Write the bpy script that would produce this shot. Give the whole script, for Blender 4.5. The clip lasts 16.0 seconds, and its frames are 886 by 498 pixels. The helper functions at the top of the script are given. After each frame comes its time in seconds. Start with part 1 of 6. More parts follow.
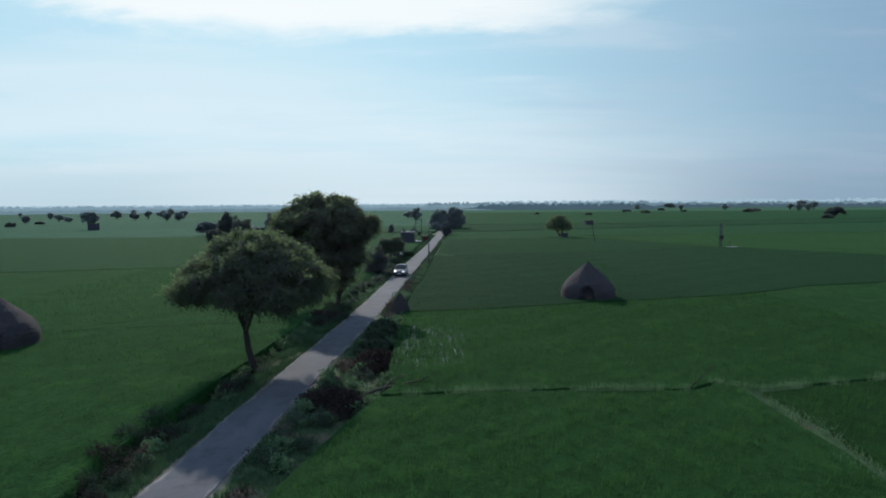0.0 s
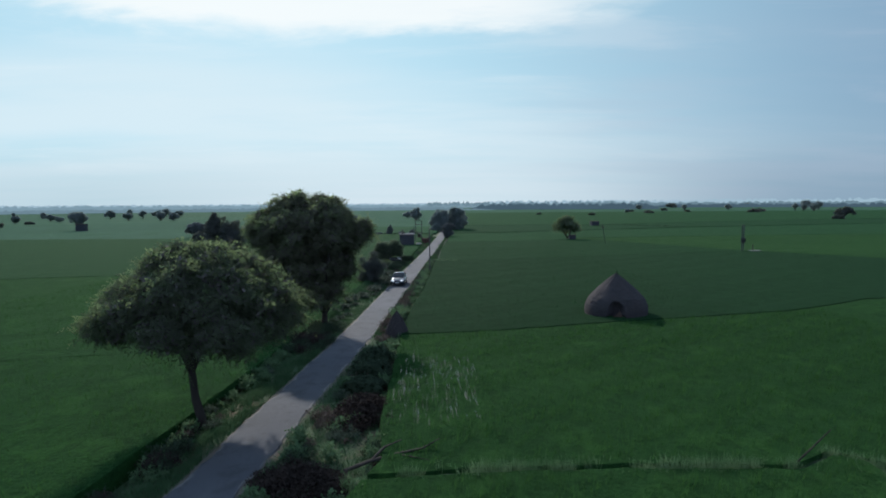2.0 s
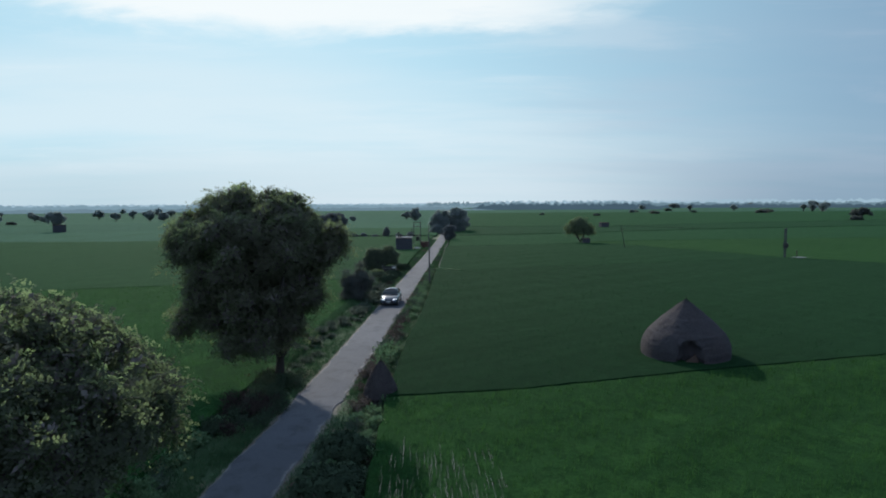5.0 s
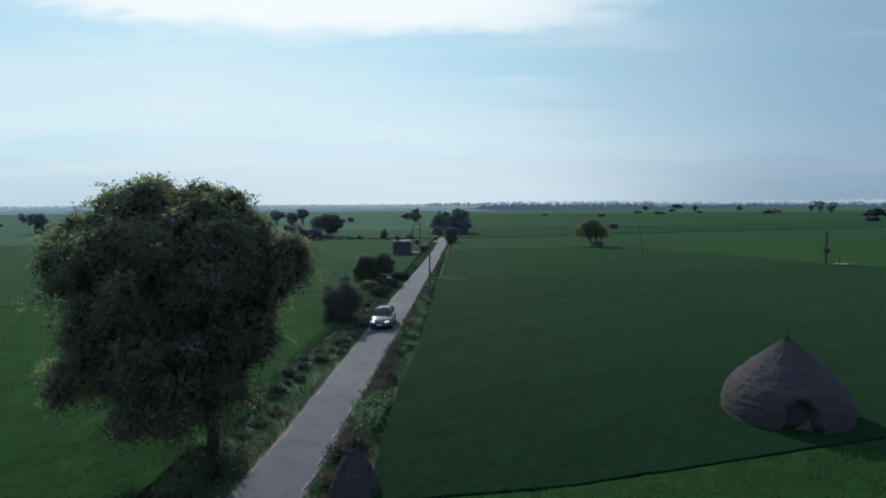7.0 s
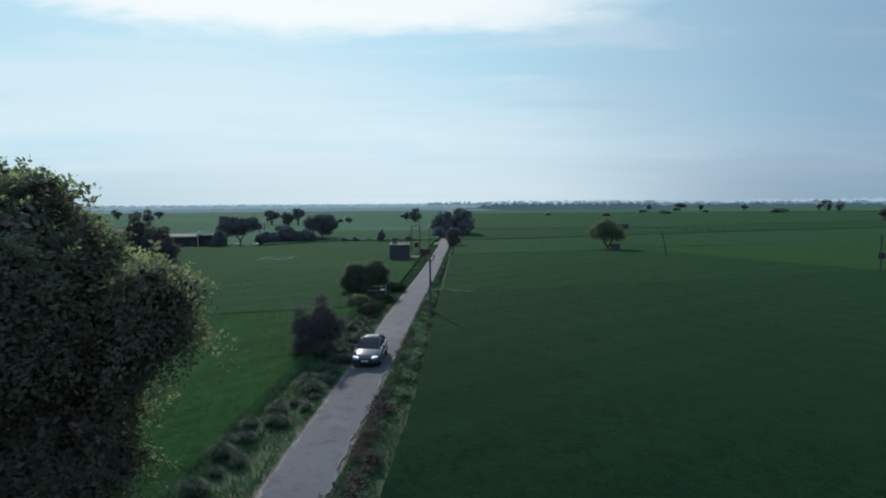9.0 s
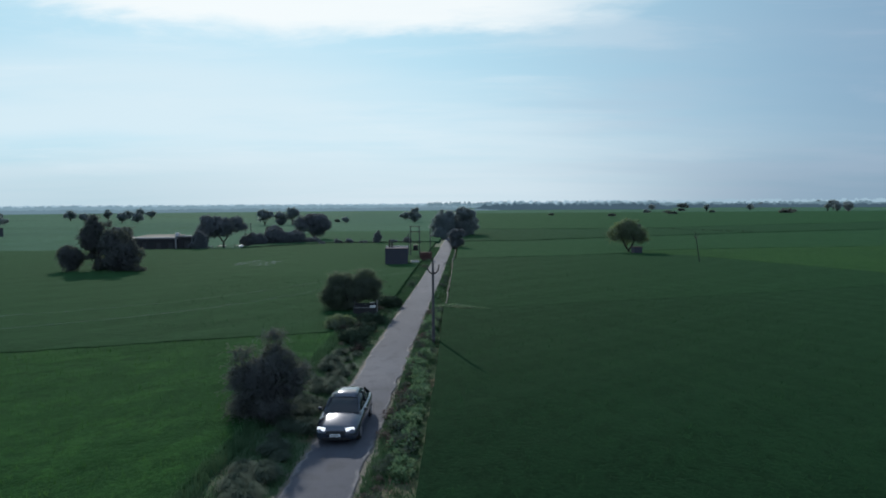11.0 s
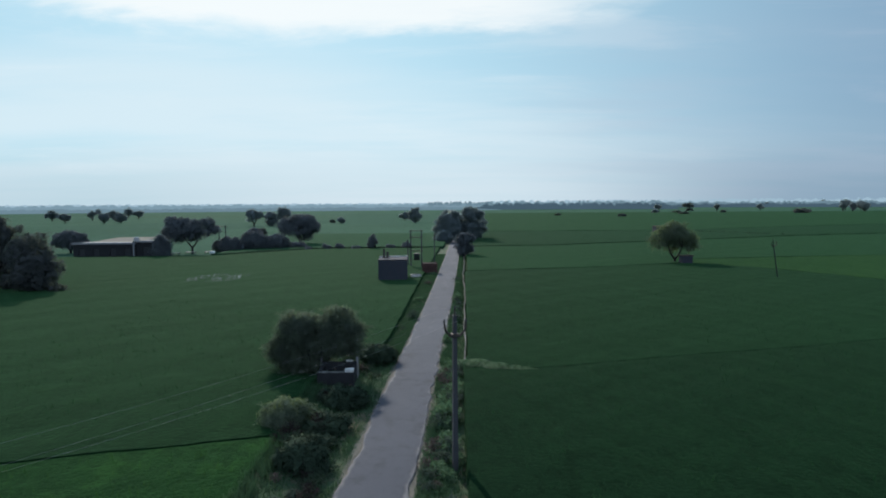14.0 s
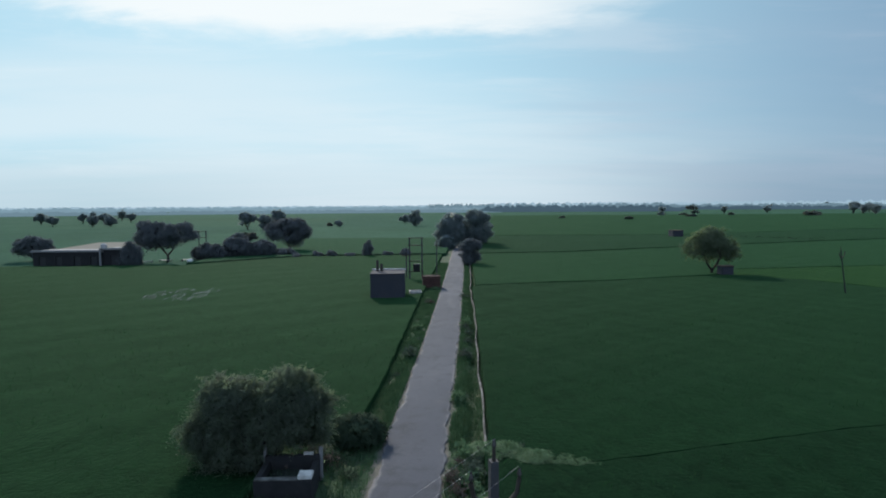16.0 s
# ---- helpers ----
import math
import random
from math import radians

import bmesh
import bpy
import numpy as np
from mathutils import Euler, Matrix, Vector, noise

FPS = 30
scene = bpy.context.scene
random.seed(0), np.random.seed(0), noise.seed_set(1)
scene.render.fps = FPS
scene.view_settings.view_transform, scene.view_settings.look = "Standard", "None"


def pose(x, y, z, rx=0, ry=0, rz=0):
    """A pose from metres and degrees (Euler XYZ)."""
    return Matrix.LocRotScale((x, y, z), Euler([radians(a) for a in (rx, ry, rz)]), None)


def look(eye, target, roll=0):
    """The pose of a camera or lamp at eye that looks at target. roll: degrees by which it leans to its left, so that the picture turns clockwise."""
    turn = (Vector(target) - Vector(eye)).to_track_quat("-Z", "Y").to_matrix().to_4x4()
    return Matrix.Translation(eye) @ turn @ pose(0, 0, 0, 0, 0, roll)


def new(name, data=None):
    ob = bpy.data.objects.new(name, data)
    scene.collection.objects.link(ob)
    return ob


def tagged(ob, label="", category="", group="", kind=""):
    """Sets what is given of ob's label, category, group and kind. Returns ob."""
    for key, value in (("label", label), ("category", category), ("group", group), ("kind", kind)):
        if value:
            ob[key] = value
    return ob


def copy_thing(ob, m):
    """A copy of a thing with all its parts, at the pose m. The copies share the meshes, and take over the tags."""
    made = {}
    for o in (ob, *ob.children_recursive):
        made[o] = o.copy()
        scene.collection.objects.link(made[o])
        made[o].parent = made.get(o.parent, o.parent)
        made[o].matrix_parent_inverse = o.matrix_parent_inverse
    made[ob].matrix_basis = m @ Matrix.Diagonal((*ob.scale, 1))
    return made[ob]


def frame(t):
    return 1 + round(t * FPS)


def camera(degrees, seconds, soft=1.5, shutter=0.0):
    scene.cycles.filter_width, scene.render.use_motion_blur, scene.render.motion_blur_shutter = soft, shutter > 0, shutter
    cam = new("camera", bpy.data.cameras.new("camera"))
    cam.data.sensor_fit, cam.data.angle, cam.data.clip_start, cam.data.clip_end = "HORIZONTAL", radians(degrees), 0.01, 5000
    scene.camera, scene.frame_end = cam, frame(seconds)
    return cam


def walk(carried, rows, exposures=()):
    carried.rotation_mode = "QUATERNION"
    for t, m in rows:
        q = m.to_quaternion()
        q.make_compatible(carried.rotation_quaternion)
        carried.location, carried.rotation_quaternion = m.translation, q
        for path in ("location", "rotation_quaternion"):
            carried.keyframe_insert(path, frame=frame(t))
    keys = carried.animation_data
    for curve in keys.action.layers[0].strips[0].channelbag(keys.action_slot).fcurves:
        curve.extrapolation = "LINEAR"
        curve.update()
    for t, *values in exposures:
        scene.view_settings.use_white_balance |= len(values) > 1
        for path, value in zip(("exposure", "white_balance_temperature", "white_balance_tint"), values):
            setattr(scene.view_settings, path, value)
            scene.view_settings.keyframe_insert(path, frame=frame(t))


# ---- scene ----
cam = camera(73.7, 16.0, soft=1.9)
PATH = [
    (0.0, pose(0.000, 0.000, 10.000, 85.647, 0.405, 0.000)),
    (0.5, pose(-0.093, 2.139, 10.029, 85.644, 0.389, 0.021)),
    (1.0, pose(-0.192, 4.299, 10.058, 85.637, 0.378, 0.011)),
    (1.5, pose(-0.298, 6.508, 10.094, 85.632, 0.372, -0.006)),
    (2.0, pose(-0.402, 8.757, 10.127, 85.624, 0.368, -0.022)),
    (2.5, pose(-0.505, 11.045, 10.155, 85.624, 0.358, -0.031)),
    (3.0, pose(-0.576, 13.372, 10.170, 85.630, 0.340, -0.040)),
    (3.5, pose(-0.623, 15.754, 10.171, 85.629, 0.318, -0.043)),
    (4.0, pose(-0.658, 18.199, 10.159, 85.612, 0.298, -0.058)),
    (6.5, pose(-0.859, 31.140, 10.066, 85.673, 0.298, -0.025)),
    (7.0, pose(-0.940, 33.967, 10.122, 85.681, 0.327, -0.008)),
    (7.5, pose(-1.002, 36.741, 10.160, 85.669, 0.356, 0.003)),
    (8.0, pose(-1.061, 39.512, 10.174, 85.656, 0.382, 0.011)),
    (8.5, pose(-1.130, 42.385, 10.153, 85.639, 0.400, 0.019)),
    (9.0, pose(-1.202, 45.297, 10.094, 85.623, 0.406, 0.031)),
    (9.5, pose(-1.263, 48.247, 10.003, 85.622, 0.401, 0.027)),
    (10.0, pose(-1.327, 51.241, 9.893, 85.630, 0.388, 0.025)),
    (12.5, pose(-2.465, 68.476, 9.566, 85.649, 0.330, -0.036)),
    (13.0, pose(-2.604, 71.631, 9.588, 85.642, 0.331, -0.033)),
    (13.5, pose(-2.737, 74.746, 9.616, 85.626, 0.335, -0.022)),
    (14.0, pose(-2.848, 77.841, 9.649, 85.608, 0.340, -0.016)),
    (14.5, pose(-2.947, 80.927, 9.691, 85.607, 0.348, -0.003)),
    (15.0, pose(-3.041, 83.934, 9.723, 85.645, 0.356, 0.015)),
    (15.5, pose(-3.128, 86.823, 9.739, 85.721, 0.360, 0.033)),
    (16.0, pose(-3.228, 89.579, 9.733, 85.831, 0.359, 0.054)),
]
walk(cam, PATH)

# ---- world, sun, light ----
SUN_AZ = 19.0      # degrees left of the way ahead
SUN_EL = 30.0
sun_dir = Vector((-math.sin(radians(SUN_AZ)) * math.cos(radians(SUN_EL)),
                  math.cos(radians(SUN_AZ)) * math.cos(radians(SUN_EL)), math.sin(radians(SUN_EL))))

world = bpy.data.worlds.new("world")
scene.world = world
world.use_nodes = True
wn, wl = world.node_tree.nodes, world.node_tree.links
wn.clear()

out = wn.new("ShaderNodeOutputWorld")
sky = wn.new("ShaderNodeTexSky")
sky.sky_type, sky.sun_disc = "NISHITA", False
sky.sun_elevation, sky.sun_rotation = radians(SUN_EL), radians(-SUN_AZ)
sky.air_density, sky.dust_density, sky.ozone_density = 1.0, 1.2, 2.0
coord = wn.new("ShaderNodeTexCoord")
sep = wn.new("ShaderNodeSeparateXYZ")
wl.new(coord.outputs["Generated"], sep.inputs[0])


def wmath(op, a, b=None, clamp=False):
    n = wn.new("ShaderNodeMath")
    n.operation, n.use_clamp = op, clamp
    for i, v in enumerate((a, b)):
        if v is None:
            continue
        if isinstance(v, (int, float)):
            n.inputs[i].default_value = v
        else:
            wl.new(v, n.inputs[i])
    return n.outputs[0]


zc = wmath("MAXIMUM", sep.outputs[2], 0.0)
lift = wmath("ADD", zc, 0.09)
cx = wmath("DIVIDE", sep.outputs[0], lift)
cy = wmath("DIVIDE", sep.outputs[1], lift)
plane = wn.new("ShaderNodeCombineXYZ")
wl.new(cx, plane.inputs[0])
wl.new(cy, plane.inputs[1])


def wnoise(scale, detail, rough, shift, stretch):
    m = wn.new("ShaderNodeMapping")
    m.inputs["Location"].default_value = shift
    m.inputs["Scale"].default_value = stretch
    wl.new(plane.outputs[0], m.inputs[0])
    n = wn.new("ShaderNodeTexNoise")
    n.inputs["Scale"].default_value, n.inputs["Detail"].default_value, n.inputs["Roughness"].default_value = scale, detail, rough
    wl.new(m.outputs[0], n.inputs["Vector"])
    return n.outputs["Fac"]


def wramp(value, lo, hi):
    n = wn.new("ShaderNodeMapRange")
    n.interpolation_type = "SMOOTHSTEP"
    n.inputs["From Min"].default_value, n.inputs["From Max"].default_value = lo, hi
    wl.new(value, n.inputs["Value"])
    return n.outputs["Result"]


def wmix(fac, a, b):
    n = wn.new("ShaderNodeMix")
    n.data_type = "RGBA"
    for i, v in ((0, fac), (6, a), (7, b)):
        if isinstance(v, (int, float)):
            n.inputs[i].default_value = v
        elif isinstance(v, tuple):
            n.inputs[i].default_value = (*v, 1)
        else:
            wl.new(v, n.inputs[i])
    return n.outputs[2]


# clear sky, dimmed to the clip's brightness
clear = wn.new("ShaderNodeVectorMath")
clear.operation = "SCALE"
clear.inputs["Scale"].default_value = 0.05
wl.new(sky.outputs[0], clear.inputs[0])
fore = wmath("MAXIMUM", sep.outputs[1], 0.08)
su = wmath("DIVIDE", sep.outputs[0], fore)     # sideways
se = wmath("DIVIDE", zc, fore)                 # upwards
ahead = wramp(sep.outputs[1], 0.0, 0.5)
streak = wnoise(0.45, 5, 0.5, (3.1, 0.7, 0), (0.45, 1.0, 1))
fine_streak = wnoise(0.8, 5, 0.5, (1.1, 5.7, 0), (0.40, 1.0, 1))
# long streaks lie flat across the way ahead
flat = wn.new("ShaderNodeCombineXYZ")
wl.new(su, flat.inputs[0])
wl.new(se, flat.inputs[1])


def wstreak(scale, shift, stretch, tilt=0.0):
    m = wn.new("ShaderNodeMapping")
    m.inputs["Location"].default_value, m.inputs["Scale"].default_value, m.inputs["Rotation"].default_value = shift, stretch, (0, 0, tilt)
    wl.new(flat.outputs[0], m.inputs[0])
    n = wn.new("ShaderNodeTexNoise")
    n.inputs["Scale"].default_value, n.inputs["Detail"].default_value, n.inputs["Roughness"].default_value = scale, 6, 0.62
    n.inputs["Distortion"].default_value = 0.35
    wl.new(m.outputs[0], n.inputs["Vector"])
    return n.outputs["Fac"]


puff = wstreak(4.2, (0.4, 2.0, 0), (0.55, 2.2, 1), 0.04)
# thin veil over it: pale blue, greyer away from the sun
away = wramp(su, -0.1, 0.85)
veil = wmix(away, (0.49, 0.80, 0.97), (0.27, 0.445, 0.62))
base_sky = wmix(0.82, clear.outputs[0], veil)
# milky layer in the lower half
edge_c = wmath("ADD", se, wmath("MULTIPLY", wmath("SUBTRACT", streak, 0.5), 0.16))
edge_c = wmath("ADD", edge_c, wmath("MULTIPLY", wramp(su, -0.5, 0.25), 0.06))
milk = wmath("MULTIPLY", wramp(edge_c, 0.285, 0.18), wramp(fine_streak, 0.15, 0.62))
milk = wmath("MULTIPLY", milk, wramp(su, 1.1, -0.1))
base_sky = wmix(wmath("MULTIPLY", milk, 0.85), base_sky, wmix(away, (0.70, 0.85, 0.93), (0.38, 0.51, 0.63)))
# thin greyer cloud drifts away from the sun
drift = wmath("MULTIPLY", wramp(wnoise(0.6, 6, 0.55, (7.3, 1.9, 0), (0.5, 1.1, 1)), 0.44, 0.66), wmath("MULTIPLY", wramp(se, 0.33, 0.2), wramp(su, 0.0, 0.4)))
base_sky = wmix(wmath("MULTIPLY", drift, 0.38), base_sky, (0.46, 0.55, 0.68))
# bright band at the horizon, darker to the sides
low = wramp(se, 0.13, 0.0)
base_sky = wmix(wmath("MULTIPLY", low, 0.7), base_sky, wmix(wramp(wmath("ABSOLUTE", wmath("SUBTRACT", su, 0.0)), 0.10, 0.62), (0.645, 0.76, 0.84), wmix(wramp(su, -0.35, 0.35), (0.48, 0.63, 0.72), (0.255, 0.365, 0.48))))
# bright cloud below the sun
edge_g = wmath("ADD", se, wmath("MULTIPLY", wmath("SUBTRACT", puff, 0.5), 0.20))
edge_g = wmath("SUBTRACT", edge_g, wmath("MULTIPLY", wramp(wmath("ABSOLUTE", wmath("ADD", su, 0.18)), 0.22, 0.72), 0.09))
glow = wmath("MULTIPLY", wramp(edge_g, 0.255, 0.315), wramp(wmath("ABSOLUTE", wmath("ADD", su, 0.22)), 0.75, 0.25))
glow = wmath("MULTIPLY", glow, ahead)
base_sky = wmix(wmath("MULTIPLY", glow, 0.88), base_sky, (0.95, 0.99, 1.0))
# overhead and behind the camera the sky is a deeper, dimmer blue
high = wramp(sep.outputs[2], 0.38, 0.75)
base_sky = wmix(wmath("MULTIPLY", high, 0.75), base_sky, (0.28, 0.42, 0.67))
behind = wramp(sep.outputs[1], 0.1, -0.5)
base_sky = wmix(wmath("MULTIPLY", behind, 0.8), base_sky, (0.44, 0.60, 0.88))
# fine streaks of thin cloud, and clearer gaps
fade = wmath("MULTIPLY", ahead, wramp(se, 0.0, 0.08))
wisp = wmath("MULTIPLY", wramp(wstreak(5.0, (2.3, 0.4, 0), (0.35, 3.2, 1), 0.03), 0.50, 0.72), fade)
base_sky = wmix(wmath("MULTIPLY", wisp, 0.30), base_sky, wmix(away, (0.80, 0.90, 0.96), (0.44, 0.53, 0.66)))
gap = wmath("MULTIPLY", wramp(wstreak(4.0, (5.3, 1.4, 0), (0.4, 3.6, 1), -0.02), 0.52, 0.75), fade)
base_sky = wmix(wmath("MULTIPLY", gap, 0.30), base_sky, wmix(away, (0.50, 0.76, 0.90), (0.28, 0.43, 0.60)))
bg = wn.new("ShaderNodeBackground")
bg.inputs["Strength"].default_value = 1.0
wl.new(base_sky, bg.inputs["Color"])
wl.new(bg.outputs[0], out.inputs["Surface"])

lamp = bpy.data.lights.new("sun", "SUN")
lamp.energy, lamp.angle, lamp.color = 4.0, radians(0.8), (1.0, 0.95, 0.88)
sun = new("sun", lamp)
sun.matrix_world = look(sun_dir * 400, (0, 0, 0))

# ---- materials ----


class Mat:
    """A node material in the making."""

    def __init__(self, name, rough=0.8, spec=0.3):
        self.m = bpy.data.materials.new(name)
        self.m.use_nodes = True
        self.n, self.l = self.m.node_tree.nodes, self.m.node_tree.links
        self.b = self.n["Principled BSDF"]
        self.b.inputs["Roughness"].default_value = rough
        self.b.inputs["Specular IOR Level"].default_value = spec
        self.co = self.n.new("ShaderNodeTexCoord").outputs["Object"]

    def noise(self, scale, detail=4, rough=0.55, stretch=(1, 1, 1), co=None):
        m = self.n.new("ShaderNodeMapping")
        m.inputs["Scale"].default_value = stretch
        self.l.new(co or self.co, m.inputs[0])
        n = self.n.new("ShaderNodeTexNoise")
        n.inputs["Scale"].default_value, n.inputs["Detail"].default_value, n.inputs["Roughness"].default_value = scale, detail, rough
        self.l.new(m.outputs[0], n.inputs["Vector"])
        return n.outputs["Fac"]

    def ramp(self, v, lo, hi, a=0.0, b=1.0):
        n = self.n.new("ShaderNodeMapRange")
        n.interpolation_type = "SMOOTHSTEP"
        n.inputs["From Min"].default_value, n.inputs["From Max"].default_value = lo, hi
        n.inputs["To Min"].default_value, n.inputs["To Max"].default_value = a, b
        self.l.new(v, n.inputs["Value"])
        return n.outputs["Result"]

    def math(self, op, a, b):
        n = self.n.new("ShaderNodeMath")
        n.operation = op
        for i, v in enumerate((a, b)):
            if isinstance(v, (int, float)):
                n.inputs[i].default_value = v
            else:
                self.l.new(v, n.inputs[i])
        return n.outputs[0]

    def mix(self, fac, a, b):
        n = self.n.new("ShaderNodeMix")
        n.data_type = "RGBA"
        for i, v in ((0, fac), (6, a), (7, b)):
            if isinstance(v, (int, float)):
                n.inputs[i].default_value = v
            elif isinstance(v, tuple):
                n.inputs[i].default_value = (*v, 1)
            else:
                self.l.new(v, n.inputs[i])
        return n.outputs[2]

    def island(self):
        return self.n.new("ShaderNodeNewGeometry").outputs["Random Per Island"]

    def each(self):
        return self.n.new("ShaderNodeObjectInfo").outputs["Random"]

    def attr(self, name):
        a = self.n.new("ShaderNodeAttribute")
        a.attribute_name = name
        return a.outputs["Fac"]

    def color(self, c):
        self.c = c
        if isinstance(c, tuple):
            self.b.inputs["Base Color"].default_value = (*c, 1)
        else:
            self.l.new(c, self.b.inputs["Base Color"])
        return self

    def bump(self, v, depth, strength=1.0):
        n = self.n.new("ShaderNodeBump")
        n.inputs["Distance"].default_value, n.inputs["Strength"].default_value = depth, strength
        self.l.new(v, n.inputs["Height"])
        self.l.new(n.outputs[0], self.b.inputs["Normal"])
        return self

    def thin(self, share, tint=None):
        """Lets part of the light through, as leaves do."""
        t = self.n.new("ShaderNodeBsdfTranslucent")
        src = tint or self.c
        if isinstance(src, tuple):
            t.inputs[0].default_value = (*src, 1)
        else:
            self.l.new(src, t.inputs[0])
        mixer = self.n.new("ShaderNodeMixShader")
        mixer.inputs[0].default_value = share
        self.l.new(self.b.outputs[0], mixer.inputs[1])
        self.l.new(t.outputs[0], mixer.inputs[2])
        self.l.new(mixer.outputs[0], self.n["Material Output"].inputs["Surface"])
        return self


def crop_mat(name, dark, mid, light, sheen=0.035, rough_top=0.13):
    """A rice canopy: patches, tufts and gaps, the shade in the gaps put into the colour, with the soft gleam that
    blades give at low angles.
    """
    k = Mat(name, 1.0, 0.02)
    big, small, fine = k.noise(0.035, 4), k.noise(0.45, 5, 0.6), k.noise(5.0, 4, 0.7)
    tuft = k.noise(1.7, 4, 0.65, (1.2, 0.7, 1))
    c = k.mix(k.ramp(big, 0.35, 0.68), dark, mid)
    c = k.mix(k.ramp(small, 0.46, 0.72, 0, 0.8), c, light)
    # shade in the hollows between tufts, painted as darker green
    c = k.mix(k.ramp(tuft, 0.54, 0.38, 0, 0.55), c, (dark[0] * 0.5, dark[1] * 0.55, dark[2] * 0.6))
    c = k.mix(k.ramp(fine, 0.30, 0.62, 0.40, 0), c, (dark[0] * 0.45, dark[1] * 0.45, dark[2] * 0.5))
    k.b.inputs["Sheen Weight"].default_value = sheen
    k.b.inputs["Sheen Roughness"].default_value = 0.32
    k.b.inputs["Sheen Tint"].default_value = (0.20, 0.52, 0.20, 1)
    h_ = k.math("ADD", k.math("MULTIPLY", small, 0.6), k.math("MULTIPLY", tuft, 0.7))
    k.color(c).bump(k.math("ADD", h_, fine), rough_top, 0.9)
    return k.m


def leaf_mat(name, a, b, share=0.3, rough=0.5, spec=0.35, through_a=None, through_b=None):
    """Leaves: a dull face, and a yellower light that comes through from behind."""
    k = Mat(name, rough, spec)
    vary = k.math("ADD", k.math("MULTIPLY", k.island(), 0.25), k.ramp(k.noise(1.5, 4, 0.6), 0.35, 0.68, 0, 0.75))
    c = k.mix(vary, a, b)
    tint = k.mix(vary, through_a, through_b) if through_a else None
    c = k.mix(k.ramp(k.noise(0.9, 3), 0.4, 0.7, 0, 0.5), c, (a[0] * 0.7, a[1] * 0.75, a[2] * 0.7))
    k.color(c).thin(share, tint)
    return k.m


M = {}
M["crop_bright"] = crop_mat("young_rice", (0.0130, 0.0420, 0.0128), (0.0158, 0.0500, 0.0145), (0.0235, 0.0680, 0.0174), 0.055)
M["crop_dark"] = crop_mat("dense_rice", (0.0042, 0.0172, 0.0074), (0.0050, 0.0198, 0.0083), (0.0061, 0.0230, 0.0091), 0.125, 0.05)
M["crop_dense"] = crop_mat("dense_lighter_rice", (0.0050, 0.0206, 0.0082), (0.0058, 0.0234, 0.0091), (0.0068, 0.0258, 0.0098), 0.132, 0.05)
M["crop_lively"] = crop_mat("lively_rice", (0.0106, 0.0380, 0.0108), (0.0136, 0.0470, 0.0122), (0.0220, 0.0690, 0.0158), 0.160)
# darker green stands in for the light weakening towards the right
M["crop_deep"] = crop_mat("right_dimmed_rice", (0.0095, 0.0317, 0.0092), (0.0114, 0.0370, 0.0102), (0.0163, 0.0484, 0.0121), 0.045)
M["crop_mid"] = crop_mat("even_rice", (0.0062, 0.0218, 0.0086), (0.0073, 0.0256, 0.0098), (0.0096, 0.0306, 0.0110), 0.225, 0.07)
# distance haze put into a lighter, bluer green
M["crop_far"] = crop_mat("hazed_distant_rice", (0.0130, 0.0430, 0.0220), (0.0155, 0.0490, 0.0245), (0.0190, 0.0560, 0.0265), 0.165, 0.07)
M["crop_right"] = crop_mat("late_rice", (0.0084, 0.0296, 0.0124), (0.0098, 0.0342, 0.0138), (0.0124, 0.0400, 0.0150), 0.165, 0.07)
M["crop_band"] = crop_mat("dark_late_rice", (0.0062, 0.0224, 0.0106), (0.0072, 0.0258, 0.0118), (0.0088, 0.0296, 0.0126), 0.150, 0.07)
M["crop_yellow"] = crop_mat("ripening_rice", (0.0165, 0.0500, 0.0155), (0.0205, 0.0580, 0.0170), (0.0250, 0.0660, 0.0185), 0.08)
M["blade_bright"] = leaf_mat("rice_blade_bright", (0.019, 0.057, 0.0185), (0.037, 0.098, 0.0290), 0.5, 0.7, 0.08, (0.022, 0.070, 0.018), (0.046, 0.122, 0.034))
M["blade_dark"] = leaf_mat("rice_blade_dark", (0.0110, 0.038, 0.0165), (0.0190, 0.055, 0.0220), 0.5, 0.7, 0.08, (0.014, 0.052, 0.020), (0.028, 0.085, 0.032))
M["leaf_acacia"] = leaf_mat("feathery_leaf", (0.070, 0.072, 0.062), (0.096, 0.104, 0.082), 0.44, 0.85, 0.05, (0.175, 0.265, 0.115), (0.320, 0.430, 0.200))
M["leaf_dark"] = leaf_mat("broad_leaf", (0.104, 0.096, 0.082), (0.130, 0.124, 0.102), 0.46, 0.85, 0.05, (0.165, 0.245, 0.105), (0.300, 0.400, 0.185))
# tone of the crowns' shaded inside, put into a leaf colour
M["leaf_inner"] = leaf_mat("crown_shade_leaf", (0.138, 0.123, 0.116), (0.162, 0.147, 0.138), 0.05, 0.9, 0.04)
M["leaf_thorn"] = leaf_mat("small_thorn_leaf", (0.080, 0.093, 0.074), (0.126, 0.152, 0.112), 0.42, 0.8, 0.06, (0.140, 0.205, 0.115), (0.300, 0.390, 0.230))
# shade of bank, ditch and ridges put into an even dark leaf colour
M["leaf_shade"] = leaf_mat("shade_toned_leaf", (0.036, 0.056, 0.038), (0.060, 0.088, 0.054), 0.15, 0.9, 0.04)
# far and farm leaves: distance haze put into paler, bluer base colours
M["leaf_far"] = leaf_mat("hazed_far_leaf", (0.205, 0.240, 0.252), (0.250, 0.285, 0.290), 0.55, 0.9, 0.04, (0.24, 0.30, 0.29), (0.31, 0.37, 0.35))
M["leaf_farm"] = leaf_mat("hazed_farm_leaf", (0.136, 0.152, 0.164), (0.172, 0.190, 0.196), 0.35, 0.9, 0.04)
